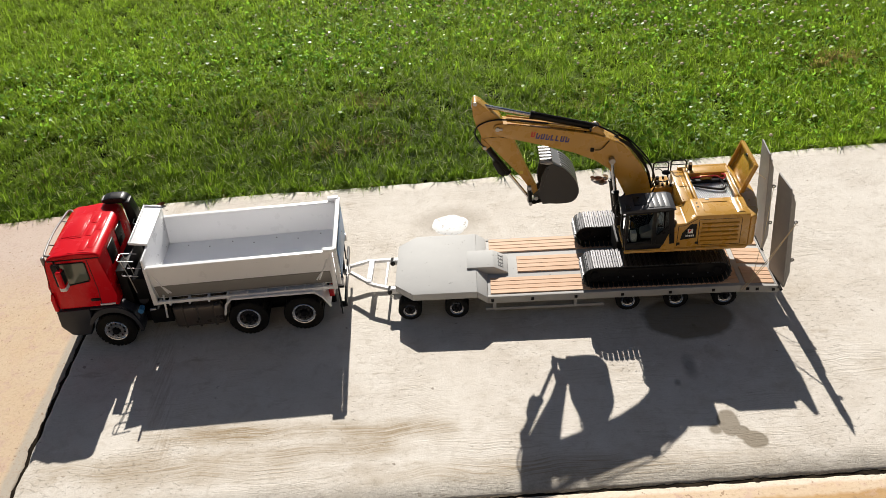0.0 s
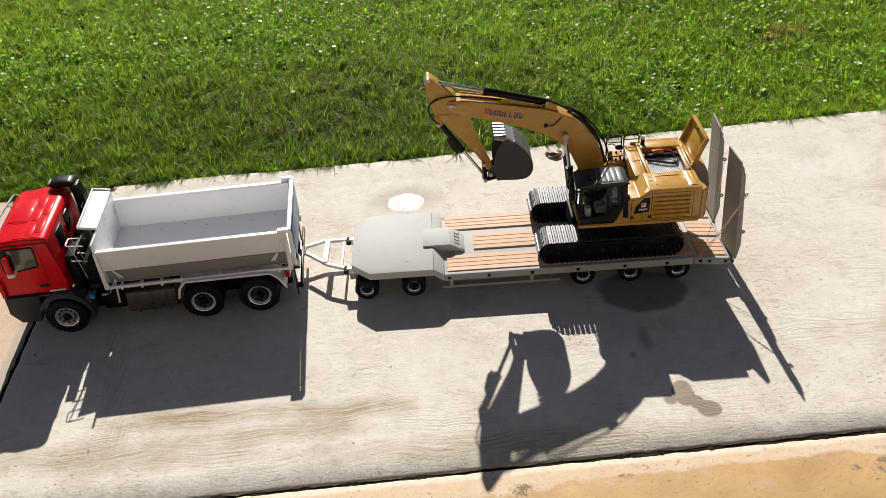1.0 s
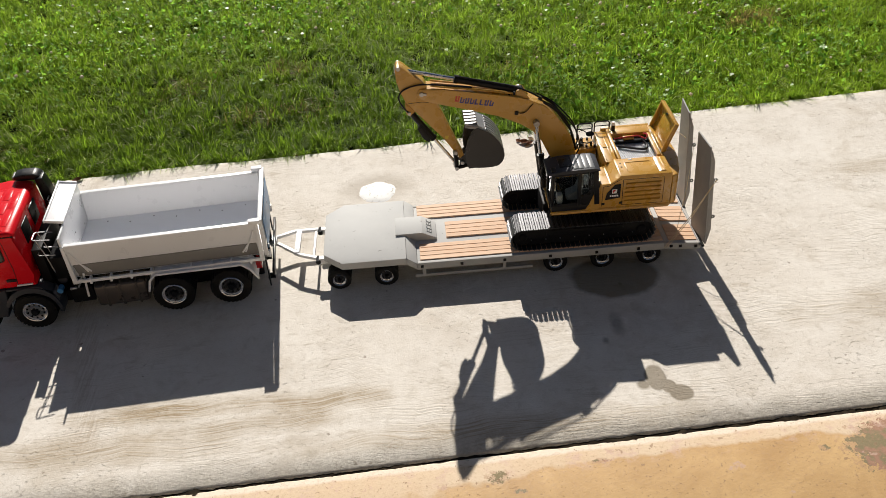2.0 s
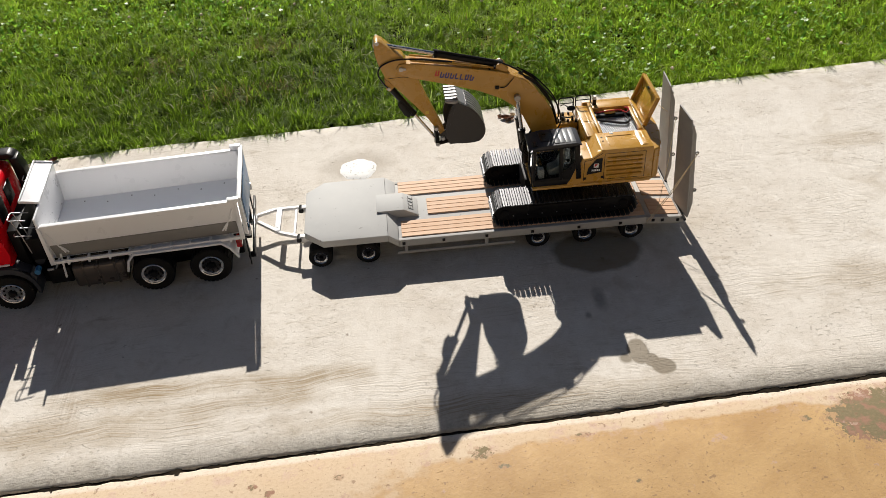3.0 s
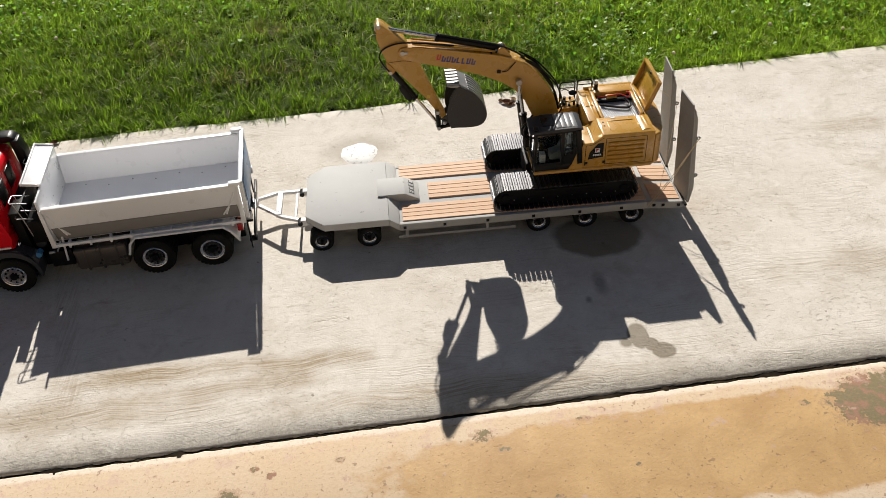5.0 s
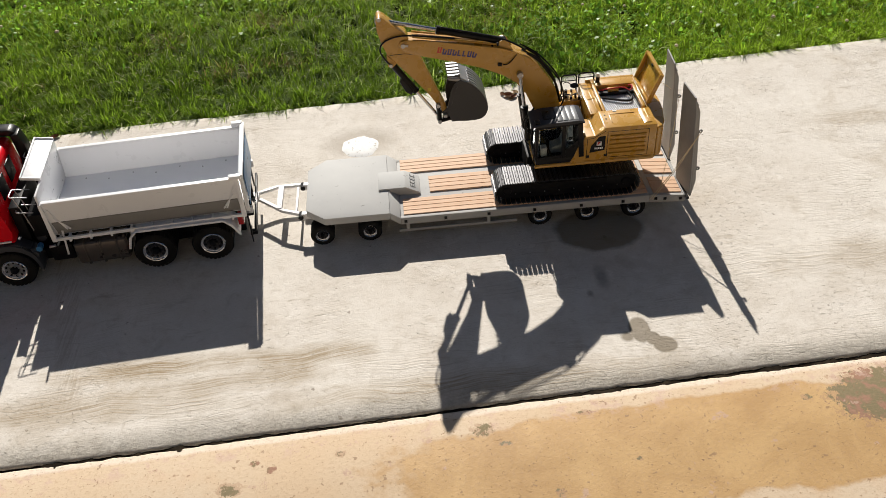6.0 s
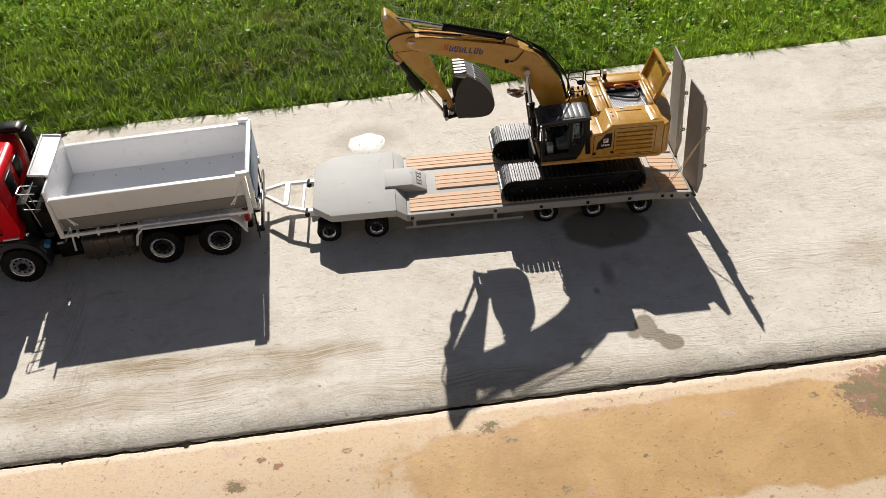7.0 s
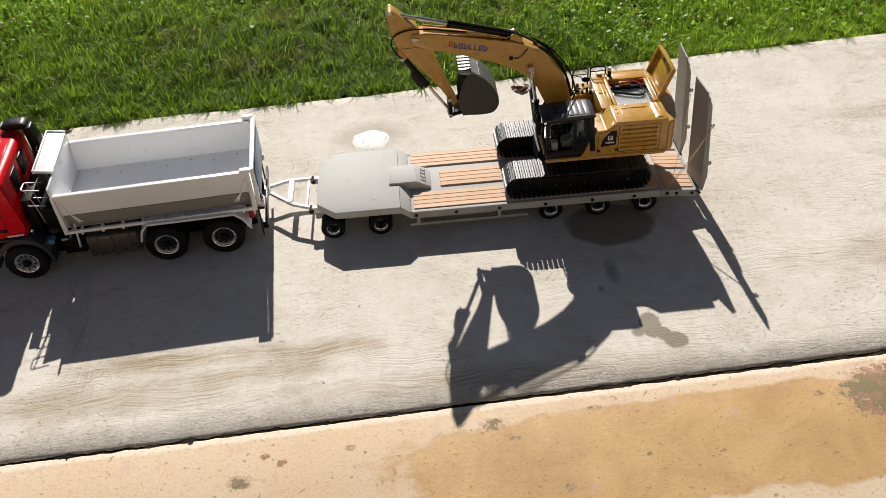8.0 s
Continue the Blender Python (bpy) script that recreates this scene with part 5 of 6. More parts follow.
# rear under-run bars, hitch
box_part("rear_bar", truck, M_BLACK, 0.209, 0.214, 0.006, 0.205, 0.052, 0.066, 0.001, "black rear under-run bar")
box_part("rear_step", truck, M_BLACK, 0.198, 0.214, 0.004, 0.022, 0.046, 0.049, 0.0008)
for y in (0.004, 0.207):
    box_part("bar_stay", truck, M_BLACK, 0.200, 0.203, y - 0.004, y + 0.004, 0.030, 0.098, 0.0006)
box_part("hitch", truck, M_STEEL, 0.200, 0.216, VC + 0.022, VC + 0.046, 0.038, 0.052, 0.002)
for y in (0.06, 0.15):
    box_part("subframe", truck, M_WHITE, -0.17, 0.19, y - 0.006, y + 0.006, 0.0822, 0.1153, 0.001)


# ---- excavator on the bed ----
BED = 0.0593
YC = 0.0075
exc = thing("crawler_excavator", (0.36, YC, BED), "ochre model crawler excavator, engine lid open, on the trailer", "excavator")
TOPZ = 0.1165
# track chains: shoes laid round a stadium-shaped path
TX0, TX1 = 0.2285, 0.4825
RR = (TOPZ - BED) / 2 - 0.0028
ZC = (TOPZ + BED) / 2
LOOP = 2 * (TX1 - TX0) + 2 * math.pi * RR
NS = 64


def on_loop(s):
    """Place and outward angle at a length s round the chain."""
    L = TX1 - TX0
    s %= LOOP
    if s < L:
        return TX0 + s, ZC + RR, math.pi / 2
    s -= L
    if s < math.pi * RR:
        a = math.pi / 2 - s / RR
        return TX1 + RR * math.cos(a), ZC + RR * math.sin(a), a
    s -= math.pi * RR
    if s < L:
        return TX1 - s, ZC - RR, -math.pi / 2
    s -= L
    a = -math.pi / 2 - s / RR
    return TX0 + RR * math.cos(a), ZC + RR * math.sin(a), a


def track(y0, y1):
    w = (y1 - y0) / 2
    p = LOOP / NS * 0.43
    bm = B()
    add_box(bm, -0.0008, 0.0010, -w, w, -p, p, 0.0003, None, 1)
    add_prism(bm, [(-0.0013, 0.0009), (0.0013, 0.0009), (0.0004, 0.0032), (-0.0004, 0.0032)], "y", -w, w, 0, Matrix(((0, 0, 1, 0), (0, 1, 0, 0), (1, 0, 0, 0), (0, 0, 0, 1))))
    for y in (-w * 0.35, w * 0.35):
        add_lathe(bm, [(0, 0.0016), (0.0011, 0.0015), (0.0012, 0.0008)], "x", (0, y, -0.0026), 6)
    me = mesh_of("track_shoe", bm, M_TRACK)
    fr = wpart("track_frame", add_prism(B(), [(TX0 - 0.008, ZC + 0.010), (TX0 + 0.02, ZC + 0.016), (TX1 - 0.02, ZC + 0.016), (TX1 + 0.006, ZC + 0.008), (TX1 + 0.006, ZC - 0.010), (TX1 - 0.02, ZC - 0.021), (TX0 + 0.02, ZC - 0.021), (TX0 - 0.008, ZC - 0.010)], "y", y0 + 0.012, y1 - 0.008, 0.002), M_FRAME, exc, "black track frame")
    for i in range(NS):
        x, z, a = on_loop(i * LOOP / NS)
        ob = part("track_shoe", me, None, fr)
        ob.matrix_basis = Matrix.Translation((x, (y0 + y1) / 2, z)) @ Matrix.Rotation(-a, 4, "Y")
    for i in range(8):
        x = TX0 + 0.018 + i * (TX1 - TX0 - 0.036) / 7
        part("roller", add_rod(B(), (x, y0 + 0.014, ZC - 0.0165), (x, y1 - 0.006, ZC - 0.0165), 0.0075, 14), M_FRAME, fr)
        part("roller_bolt", add_rod(B(), (x, y0 + 0.0105, ZC - 0.008), (x, y0 + 0.0125, ZC - 0.008), 0.0013, 8), M_STEEL, fr)
    for x, t in ((TX0, 0), (TX1, 1)):
        bm = B()
        add_lathe(bm, [(0, y0 + 0.010), (0.008, y0 + 0.009), (0.010, y0 + 0.012), (0.020, y0 + 0.013), (0.0225, y0 + 0.016), (0.0225, y1 - 0.010), (0, y1 - 0.010)], "y", (x, 0, ZC), 24)
        part("sprocket" if t else "idler_wheel", bm, M_FRAME, fr)
    part("frame_guard", add_box(B(), TX0 + 0.05, TX1 - 0.04, y0 + 0.0095, y0 + 0.0125, ZC + 0.002, ZC + 0.014, 0.001), M_FRAME, fr)


track(-0.1010, -0.0370)
track(0.0520, 0.1160)
wbox("centre_frame", exc, M_FRAME, 0.28, 0.42, -0.029, 0.044, 0.078, 0.128, 0.004, "black undercarriage centre frame")
wpart("slew_ring", add_lathe(B(), [(0, 0.1285), (0.058, 0.1285), (0.062, 0.132), (0.062, 0.1425), (0, 0.1425)], "z", (0.36, YC, 0), 40), M_FRAME, exc)

YN, YF = -0.095, 0.110
house = wpart("house_floor", add_prism(B(), [(0.286, YN), (0.532, YN), (0.552, -0.075), (0.558, YC), (0.552, 0.09), (0.532, YF), (0.330, YF), (0.325, 0.035), (0.286, 0.035)], "z", 0.143, 0.1515, 0.0012), M_ORANGE, exc, "ochre lower house frame")
# near flank: service door and engine door
flank = [(0.3865, 0.1520), (0.535, 0.1520), (0.535, 0.2275), (0.427, 0.2285), (0.409, 0.2098), (0.3865, 0.2120)]
hood = wpart("engine_housing", add_prism(B(), flank, "y", YN, -0.029, 0.0022), M_ORANGE, exc, "ochre engine housing with louvred flank")


def hpart(name, bm, mat, label=""):
    return part(name, bm, mat, hood, label)


hpart("bay_rear", add_box(B(), 0.5295, 0.5350, -0.0285, YF - 0.010, 0.1522, 0.2275, 0.001), M_ORANGE)
hpart("bay_front", add_box(B(), 0.4375, 0.4440, -0.0285, YF - 0.010, 0.1522, 0.2280, 0.0012), M_ORANGE)
hpart("bay_far", add_prism(B(), [(0.4445, 0.1522), (0.5290, 0.1522), (0.5290, 0.2280), (0.4445, 0.2280)], "y", 0.072, YF - 0.010, 0.0012), M_ORANGE)
bm = B()
add_box(bm, 0.4445, 0.5290, -0.0285, 0.0715, 0.2080, 0.2120)
for i in range(34):
    x = 0.420 + i * 0.0042
    lo, hi = max(x, 0.4460), min(x + 0.044, 0.5270)
    if hi > lo + 0.003:
        a, b = (lo - x) / 0.044, (hi - x) / 0.044
        add_tube(bm, [(lo, -0.026 + 0.076 * a, 0.2125), (hi, -0.026 + 0.076 * b, 0.2125)], 0.0010, 6)
hpart("radiator_grille", bm, M_PLATE, "bright ribbed metal plate in the engine bay")
hpart("battery_tray", add_box(B(), 0.4450, 0.5285, 0.053, 0.0712, 0.2122, 0.2190, 0.001), M_BLACK)
hpart("battery_pack", add_box(B(), 0.468, 0.492, 0.056, 0.067, 0.2192, 0.2255, 0.002), M_ORANGE)
hpart("battery_cable", add_tube(B(), [(0.450, 0.062, 0.222), (0.47, 0.058, 0.226), (0.50, 0.06, 0.226), (0.514, 0.050, 0.224), (0.520, 0.058, 0.229), (0.514, 0.066, 0.227)], 0.0015, 7, 5), M_REDST, "red battery cable")
hpart("black_cable", add_tube(B(), [(0.452, 0.040, 0.2165), (0.472, 0.030, 0.217), (0.492, 0.022, 0.217), (0.508, 0.020, 0.217), (0.514, 0.032, 0.218), (0.508, 0.050, 0.222)], 0.0027, 8, 5), M_BLACK, "black battery lead")
# raised hood edges and handles on top
for x0, x1, y0, y1 in ((0.4450, 0.4470, -0.078, -0.034), (0.4475, 0.4990, -0.046, -0.044), (0.5080, 0.5095, -0.078, -0.034), (0.521, 0.5225, -0.085, -0.034)):
    hpart("hood_bead", add_box(B(), x0, x1, y0, y1, 0.2268, 0.2292, 0.0005), M_ORANGE)
# added panel, crowned so that its slope throws the sun's glint
crown = [(0.5050 + 0.0270 * i / 10, 0.2262 + 0.0030 * math.sin(math.pi * i / 10)) for i in range(11)]
hpart("hood_glint_panel", add_prism(B(), crown + [(0.5320, 0.2255), (0.5050, 0.2255)], "y", -0.0860, -0.0330), M_ORANGE, "crowned ochre panel added for a sun glint on the hood")
hpart("hood_latch", add_box(B(), 0.456, 0.464, -0.037, -0.033, 0.2272, 0.2295, 0.0008), M_WHST)
for x, y in ((0.4365, -0.048), (0.4365, -0.062)):
    hpart("hood_plug", add_rod(B(), (x, y, 0.2272), (x, y, 0.2289), 0.002, 10), M_BLACK)
# flank detail
for i in range(5):
    z = 0.1655 + i * 0.0105
    x0 = 0.438 if i < 3 else 0.440
    hpart("louvre", add_prism(B(), [(YN - 0.0012, z - 0.0032), (YN + 0.0006, z - 0.0032), (YN + 0.0006, z + 0.0032), (YN - 0.0030, z + 0.0018)], "x", x0, 0.513), M_ORANGE)
for pts in ([(0.4340, 0.1570), (0.4340, 0.2185), (0.5190, 0.2180), (0.5190, 0.1560), (0.4340, 0.1570)], [(0.3920, 0.1570), (0.3930, 0.2050), (0.4060, 0.2060), (0.4300, 0.2210)]):
    bm = B()
    for a, b in zip(pts, pts[1:]):
        add_tube(bm, [(a[0], YN + 0.0002, a[1]), (b[0], YN + 0.0002, b[1])], 0.0007, 5)
    hpart("panel_gap", bm, M_BLACK)
for x in (0.391, 0.4285):
    hpart("door_catch", add_box(B(), x, x + 0.007, YN - 0.0012, YN + 0.001, 0.1600, 0.1655, 0.0008), M_BLACK, "black door catch")
dec = hpart("decal", add_prism(B(), [(0.398, 0.1720), (0.401, 0.1880), (0.417, 0.2085), (0.4295, 0.2095), (0.4290, 0.1760)], "y", YN - 0.0010, YN + 0.001), M_BLACK, "black decal with a red and white mark")
part("decal_mark", add_box(B(), 0.4120, 0.4220, YN - 0.0016, YN - 0.0008, 0.1880, 0.1980), M_WHST, dec)
part("decal_mark", add_prism(B(), [(0.4135, 0.1890), (0.4200, 0.1970), (0.4140, 0.1970)], "y", YN - 0.0021, YN - 0.0014), M_REDST, dec)
for i in range(5):
    part("decal_mark", add_box(B(), 0.4080 + i * 0.0036, 0.4106 + i * 0.0036, YN - 0.0016, YN - 0.0008, 0.1800, 0.1840), M_WHST, dec)
hpart("sill", add_box(B(), 0.2870, 0.5300, YN - 0.0016, YN + 0.006, 0.1445, 0.1502, 0.0012), M_ORANGE)
# counterweight
cw = []
for a, b in ((0.5355, YN + 0.001), (0.549, -0.088), (0.5585, -0.066), (0.5645, -0.03), (0.5665, YC), (0.5645, 0.045), (0.5585, 0.081), (0.549, 0.103), (0.5355, 0.109)):
    cw.append((a, b))
wpart("counterweight", add_prism(B(), cw, "z", 0.146, 0.2185, 0.0045, None, 3), M_ORANGE, exc, "rounded ochre counterweight")
# open engine lid
lid_m = Matrix.Translation((0.5365, 0.0, 0.2285)) @ Matrix.Rotation(math.radians(20), 4, "Y")
lid = wpart("engine_lid", add_box(B(), 0.0, 0.0022, -0.020, 0.088, 0.0, 0.068, 0.001, lid_m), M_ORANGE, exc, "ochre engine lid propped open")
bm = B()
for y0, y1, z0, z1 in ((-0.020, -0.015, 0.0, 0.068), (0.083, 0.088, 0.0, 0.068), (-0.0148, 0.0828, 0.0, 0.005), (-0.0148, 0.0828, 0.063, 0.068)):
    add_box(bm, -0.007, -0.0002, y0, y1, z0, z1, 0.0008, lid_m)
part("lid_frame", bm, M_ORANGE, lid)
for y in (-0.008, 0.072):
    part("lid_hinge", add_rod(B(), (0.5330, y - 0.006, 0.2290), (0.5330, y + 0.006, 0.2290), 0.0028), M_STEEL, lid)
part("lid_catch", add_box(B(), -0.009, -0.004, 0.026, 0.036, 0.061, 0.065, 0.001, lid_m), M_BLACK, lid)
hpart("hinge_rail", add_box(B(), 0.5215, 0.5285, -0.022, 0.070, 0.2190, 0.2275, 0.0008), M_ORANGE)
# far flank, tank and steps
wpart("far_housing", add_prism(B(), [(0.4285, 0.1522), (0.535, 0.1522), (0.535, 0.2270), (0.4285, 0.2270)], "y", 0.1005, YF, 0.002), M_ORANGE, exc)
tk = wpart("fuel_tank", add_prism(B(), [(0.362, 0.1522), (0.4115, 0.1522), (0.4115, 0.2020), (0.374, 0.2020), (0.362, 0.190)], "y", 0.062, YF, 0.002), M_ORANGE, exc, "ochre tank and tool box with steps")
part("tank_bead", add_box(B(), 0.394, 0.3955, 0.064, 0.106, 0.2015, 0.2035, 0.0004), M_ORANGE, tk)
part("tank_bead", add_box(B(), 0.4065, 0.4078, 0.064, 0.106, 0.2015, 0.2035, 0.0004), M_ORANGE, tk)
part("filler_cap", add_rod(B(), (0.380, 0.078, 0.2018), (0.380, 0.078, 0.209), 0.005), M_BLACK, tk)
part("filler_cap", add_rod(B(), (0.384, 0.092, 0.2018), (0.384, 0.092, 0.212), 0.0035), M_BLACK, tk)
part("mid_deck", add_box(B(), 0.4120, 0.4370, -0.028, 0.0995, 0.1522, 0.2215, 0.0012), M_ORANGE, tk)
for x0, x1, y0, y1 in ((0.4150, 0.4165, -0.022, 0.055), (0.4270, 0.4282, -0.022, 0.092), (0.4180, 0.4340, 0.030, 0.0312)):
    part("deck_bead", add_box(B(), x0, x1, y0, y1, 0.2210, 0.2228, 0.0004), M_ORANGE, tk)
for x, y, h in ((0.370, 0.068, 0.009), (0.391, 0.070, 0.006), (0.402, 0.074, 0.010), (0.398, 0.100, 0.005), (0.408, 0.066, 0.007)):
    part("valve_fitting", add_rod(B(), (x, y, 0.2018), (x, y, 0.2020 + h), 0.0026, 10), M_BLACK, tk, "black valve fitting")
part("valve_hose", add_tube(B(), [(0.370, 0.068, 0.2105), (0.378, 0.062, 0.219), (0.392, 0.066, 0.214), (0.402, 0.074, 0.2115)], 0.0014, 7, 5), M_BLACK, tk, "black valve hose")
part("mid_floor", add_box(B(), 0.3200, 0.4118, -0.028, 0.0615, 0.1522, 0.1700, 0.0012), M_FRAME, tk)
for x0, x1, top in ((0.376, 0.409, 0.241), (0.414, 0.447, 0.2435)):
    bm = B()
    y = 0.104
    zb = 0.2018 if x0 < 0.41 else 0.2100
    add_tube(bm, [(x0, y, zb), (x0, y, top - 0.004), (x0 + 0.004, y, top), (x1 - 0.004, y, top), (x1, y, top - 0.004), (x1, y, zb if x1 < 0.42 else 0.2272)], 0.0017, 7)
    add_tube(bm, [(x0, y, (zb + top) / 2 + 0.006), (x1, y, (zb + top) / 2 + 0.006)], 0.0011, 6)
    part("handrail", bm, M_BLACK, tk, "black tubular handrail")
bm = B()
add_tube(bm, [(0.380, 0.104, 0.222), (0.388, 0.101, 0.226), (0.398, 0.094, 0.221)], 0.0010, 6, 4)
add_lathe(bm, [(0, -0.001), (0.007, -0.001), (0.0075, 0.0012), (0, 0.0018)], "z", (0, 0, 0), 14, Matrix.Translation((0.402, 0.091, 0.2215)) @ Matrix.Rotation(0.6, 4, "X") @ Matrix.Diagonal((1.3, 0.8, 1, 1)))
part("side_mirror", bm, M_BLACK, tk, "small black side mirror")
ex = wpart("exhaust", add_rod(B(), (0.452, 0.088, 0.2272), (0.452, 0.088, 0.241), 0.0042, 14), M_BLACK, exc, "black exhaust stub with a pale tip")
part("exhaust_tip", add_rod(B(), (0.452, 0.088, 0.2411), (0.452, 0.088, 0.249), 0.0036, 14), M_WHST, ex)

# operator cab: pillars, glass, roof
CY0, CY1 = YN, -0.034
cabx = wpart("operator_cab", add_prism(B(), [(0.2875, 0.1522), (0.3860, 0.1522), (0.3860, 0.1650), (0.2870, 0.1650)], "y", CY0, CY1, 0.0012), M_BLACK, exc, "black operator cab with tinted glass")


def cpart(name, bm, mat, label=""):
    return part(name, bm, mat, cabx, label)


def pillar(a, b, w=0.0042):
    bm = B()
    a, b = Vector(a), Vector(b)
    q = (b - a).to_track_quat("Z", "Y").to_matrix().to_4x4()
    add_box(bm, -w / 2, w / 2, -w / 2, w / 2, 0, (b - a).length, 0.0008, Matrix.Translation(a) @ q)
    cpart("pillar", bm, M_BLACK)


for y in (CY0 + 0.0025, CY1 - 0.0025):
    pillar((0.2885, y, 0.165), (0.2905, y, 0.2400), 0.0055)
    pillar((0.3445, y, 0.165), (0.3440, y, 0.2420), 0.0075)
    pillar((0.3815, y, 0.165), (0.3760, y, 0.2450), 0.0105)
    pillar((0.2905, y, 0.2400), (0.3780, y, 0.2450), 0.0055)
for x, z in ((0.2905, 0.2400), (0.3760, 0.2450), (0.2885, 0.1675)):
    pillar((x, CY0 + 0.002, z), (x, CY1 - 0.002, z), 0.0055)
cpart("door_panel", add_prism(B(), [(0.2885, 0.1652), (0.3420, 0.1652), (0.3420, 0.1720), (0.2930, 0.1690)], "y", CY0 + 0.0004, CY0 + 0.0040), M_BLACK)
cpart("rear_panel", add_prism(B(), [(0.3480, 0.1652), (0.3860, 0.1652), (0.3860, 0.2100), (0.3790, 0.2120), (0.3560, 0.1880), (0.3480, 0.1850)], "y", CY0 + 0.0006, CY0 + 0.0044), M_BLACK)
cpart("cab_corner", add_prism(B(), [(0.3565, 0.1505), (0.3868, 0.1505), (0.3868, 0.2060), (0.3750, 0.1900), (0.3660, 0.1660)], "y", CY0 - 0.0010, CY0 + 0.0004), M_ORANGE, "ochre lower cab corner")
cpart("door_glass", add_prism(B(), [(0.2920, 0.1660), (0.3420, 0.1660), (0.3410, 0.2400), (0.2940, 0.2385)], "y", CY0 + 0.0018, CY0 + 0.0028), M_GLASS, "tinted door glass")
cpart("quarter_glass", add_prism(B(), [(0.3480, 0.1860), (0.3560, 0.1890), (0.3780, 0.2120), (0.3720, 0.2430), (0.3480, 0.2420)], "y", CY0 + 0.0018, CY0 + 0.0028), M_GLASS, "tinted quarter glass")
cpart("far_glass", add_prism(B(), [(0.2920, 0.1660), (0.3800, 0.1660), (0.3740, 0.2430), (0.2940, 0.2385)], "y", CY1 - 0.0028, CY1 - 0.0018), M_GLASS)
cpart("front_glass", add_prism(B(), [(CY0 + 0.005, 0.1680), (CY1 - 0.005, 0.1680), (CY1 - 0.005, 0.2380), (CY0 + 0.005, 0.2380)], "x", 0.2888, 0.2898), M_GLASS, "tinted front glass")
cpart("back_wall", add_prism(B(), [(CY0 + 0.005, 0.1655), (CY1 - 0.005, 0.1655), (CY1 - 0.005, 0.2440), (CY0 + 0.005, 0.2440)], "x", 0.3780, 0.3800), M_BLACK)
roof = cpart("cab_roof", add_prism(B(), [(0.2770, 0.2420), (0.2790, 0.2462), (0.3090, 0.2500), (0.3740, 0.2520), (0.3850, 0.2480), (0.3860, 0.2445)], "y", CY0 - 0.001, CY1 + 0.001, 0.0022), M_ANTHR, "dark grey ribbed cab roof")
for x in (0.3365, 0.3475, 0.3585, 0.3695):
    part("roof_rib", add_box(B(), x - 0.0049, x + 0.0049, CY0 + 0.005, CY1 - 0.004, 0.2500, 0.2524, 0.0010), M_ROOFRIB, roof, "grey roof panel rib")
part("roof_hatch", add_box(B(), 0.3040, 0.3280, CY0 + 0.016, CY1 - 0.010, 0.2492, 0.2516, 0.001), M_BLACK, roof, "black roof hatch")
part("work_lamp", add_box(B(), 0.2860, 0.2960, CY0 + 0.004, CY0 + 0.018, 0.2465, 0.2520, 0.0016), M_BLACK, roof)
seat = cpart("operator_seat", add_prism(B(), [(0.322, 0.1652), (0.352, 0.1652), (0.358, 0.212), (0.350, 0.213), (0.344, 0.184), (0.322, 0.182)], "y", -0.076, -0.052, 0.003), M_GREY, "pale grey operator seat")
part("headrest", add_box(B(), 0.351, 0.358, -0.071, -0.057, 0.213, 0.225, 0.002), M_GREY, seat)
cpart("control_console", add_box(B(), 0.300, 0.312, -0.085, -0.070, 0.1652, 0.186, 0.0015), M_WHST, "pale control console")
cpart("control_lever", add_rod(B(), (0.306, -0.050, 0.1652), (0.303, -0.050, 0.196), 0.0016), M_CHROME)
cpart("front_rail", add_tube(B(), [(0.284, CY1 + 0.006, 0.160), (0.276, CY1 + 0.008, 0.172), (0.278, CY1 + 0.008, 0.225), (0.288, CY1 + 0.004, 0.240)], 0.0014, 7, 4), M_BLACK, "black front guard rail")
cpart("front_rail", add_tube(B(), [(0.286, CY0 + 0.003, 0.150), (0.2835, CY0 + 0.002, 0.165), (0.2865, CY0 + 0.002, 0.236), (0.2905, CY0 + 0.003, 0.243)], 0.0013, 7, 4), M_BLACK, "black front guard rail")

for i, (dy, bulge) in enumerate(((0.002, 0.0), (0.008, 0.004), (0.014, -0.002))):
    y = CY1 + dy
    wpart("boom_hose", add_tube(B(), [(0.318, y + 0.010, 0.176), (0.290 - bulge, y + 0.004, 0.186), (0.276 - bulge, y, 0.205), (0.280 - bulge, y, 0.224), (0.296, y + 0.006, 0.228 + 0.006 * i)], 0.0019, 7, 5), M_BLACK, exc, "black hydraulic hose looping in front of the cab")

# boom, stick and bucket: the arm stands beside the cab, off the machine's middle
BW = 0.0185
YB = 0.0300
boom_top = [(0.352, 0.228), (0.330, 0.286), (0.311, 0.313), (0.287, 0.340), (0.265, 0.357), (0.236, 0.369), (0.207, 0.377), (0.120, 0.3845), (0.052, 0.390), (0.022, 0.3915), (0.008, 0.388)]
boom_bot = [(0.003, 0.379), (0.008, 0.370), (0.022, 0.362), (0.046, 0.358), (0.106, 0.347), (0.173, 0.334), (0.218, 0.316), (0.247, 0.301), (0.270, 0.276), (0.286, 0.245), (0.306, 0.200), (0.330, 0.186), (0.350, 0.196)]
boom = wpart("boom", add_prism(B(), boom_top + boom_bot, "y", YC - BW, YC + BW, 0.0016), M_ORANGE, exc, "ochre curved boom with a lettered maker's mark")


def bpart(name, bm, mat, label=""):
    return part(name, bm, mat, boom, label)


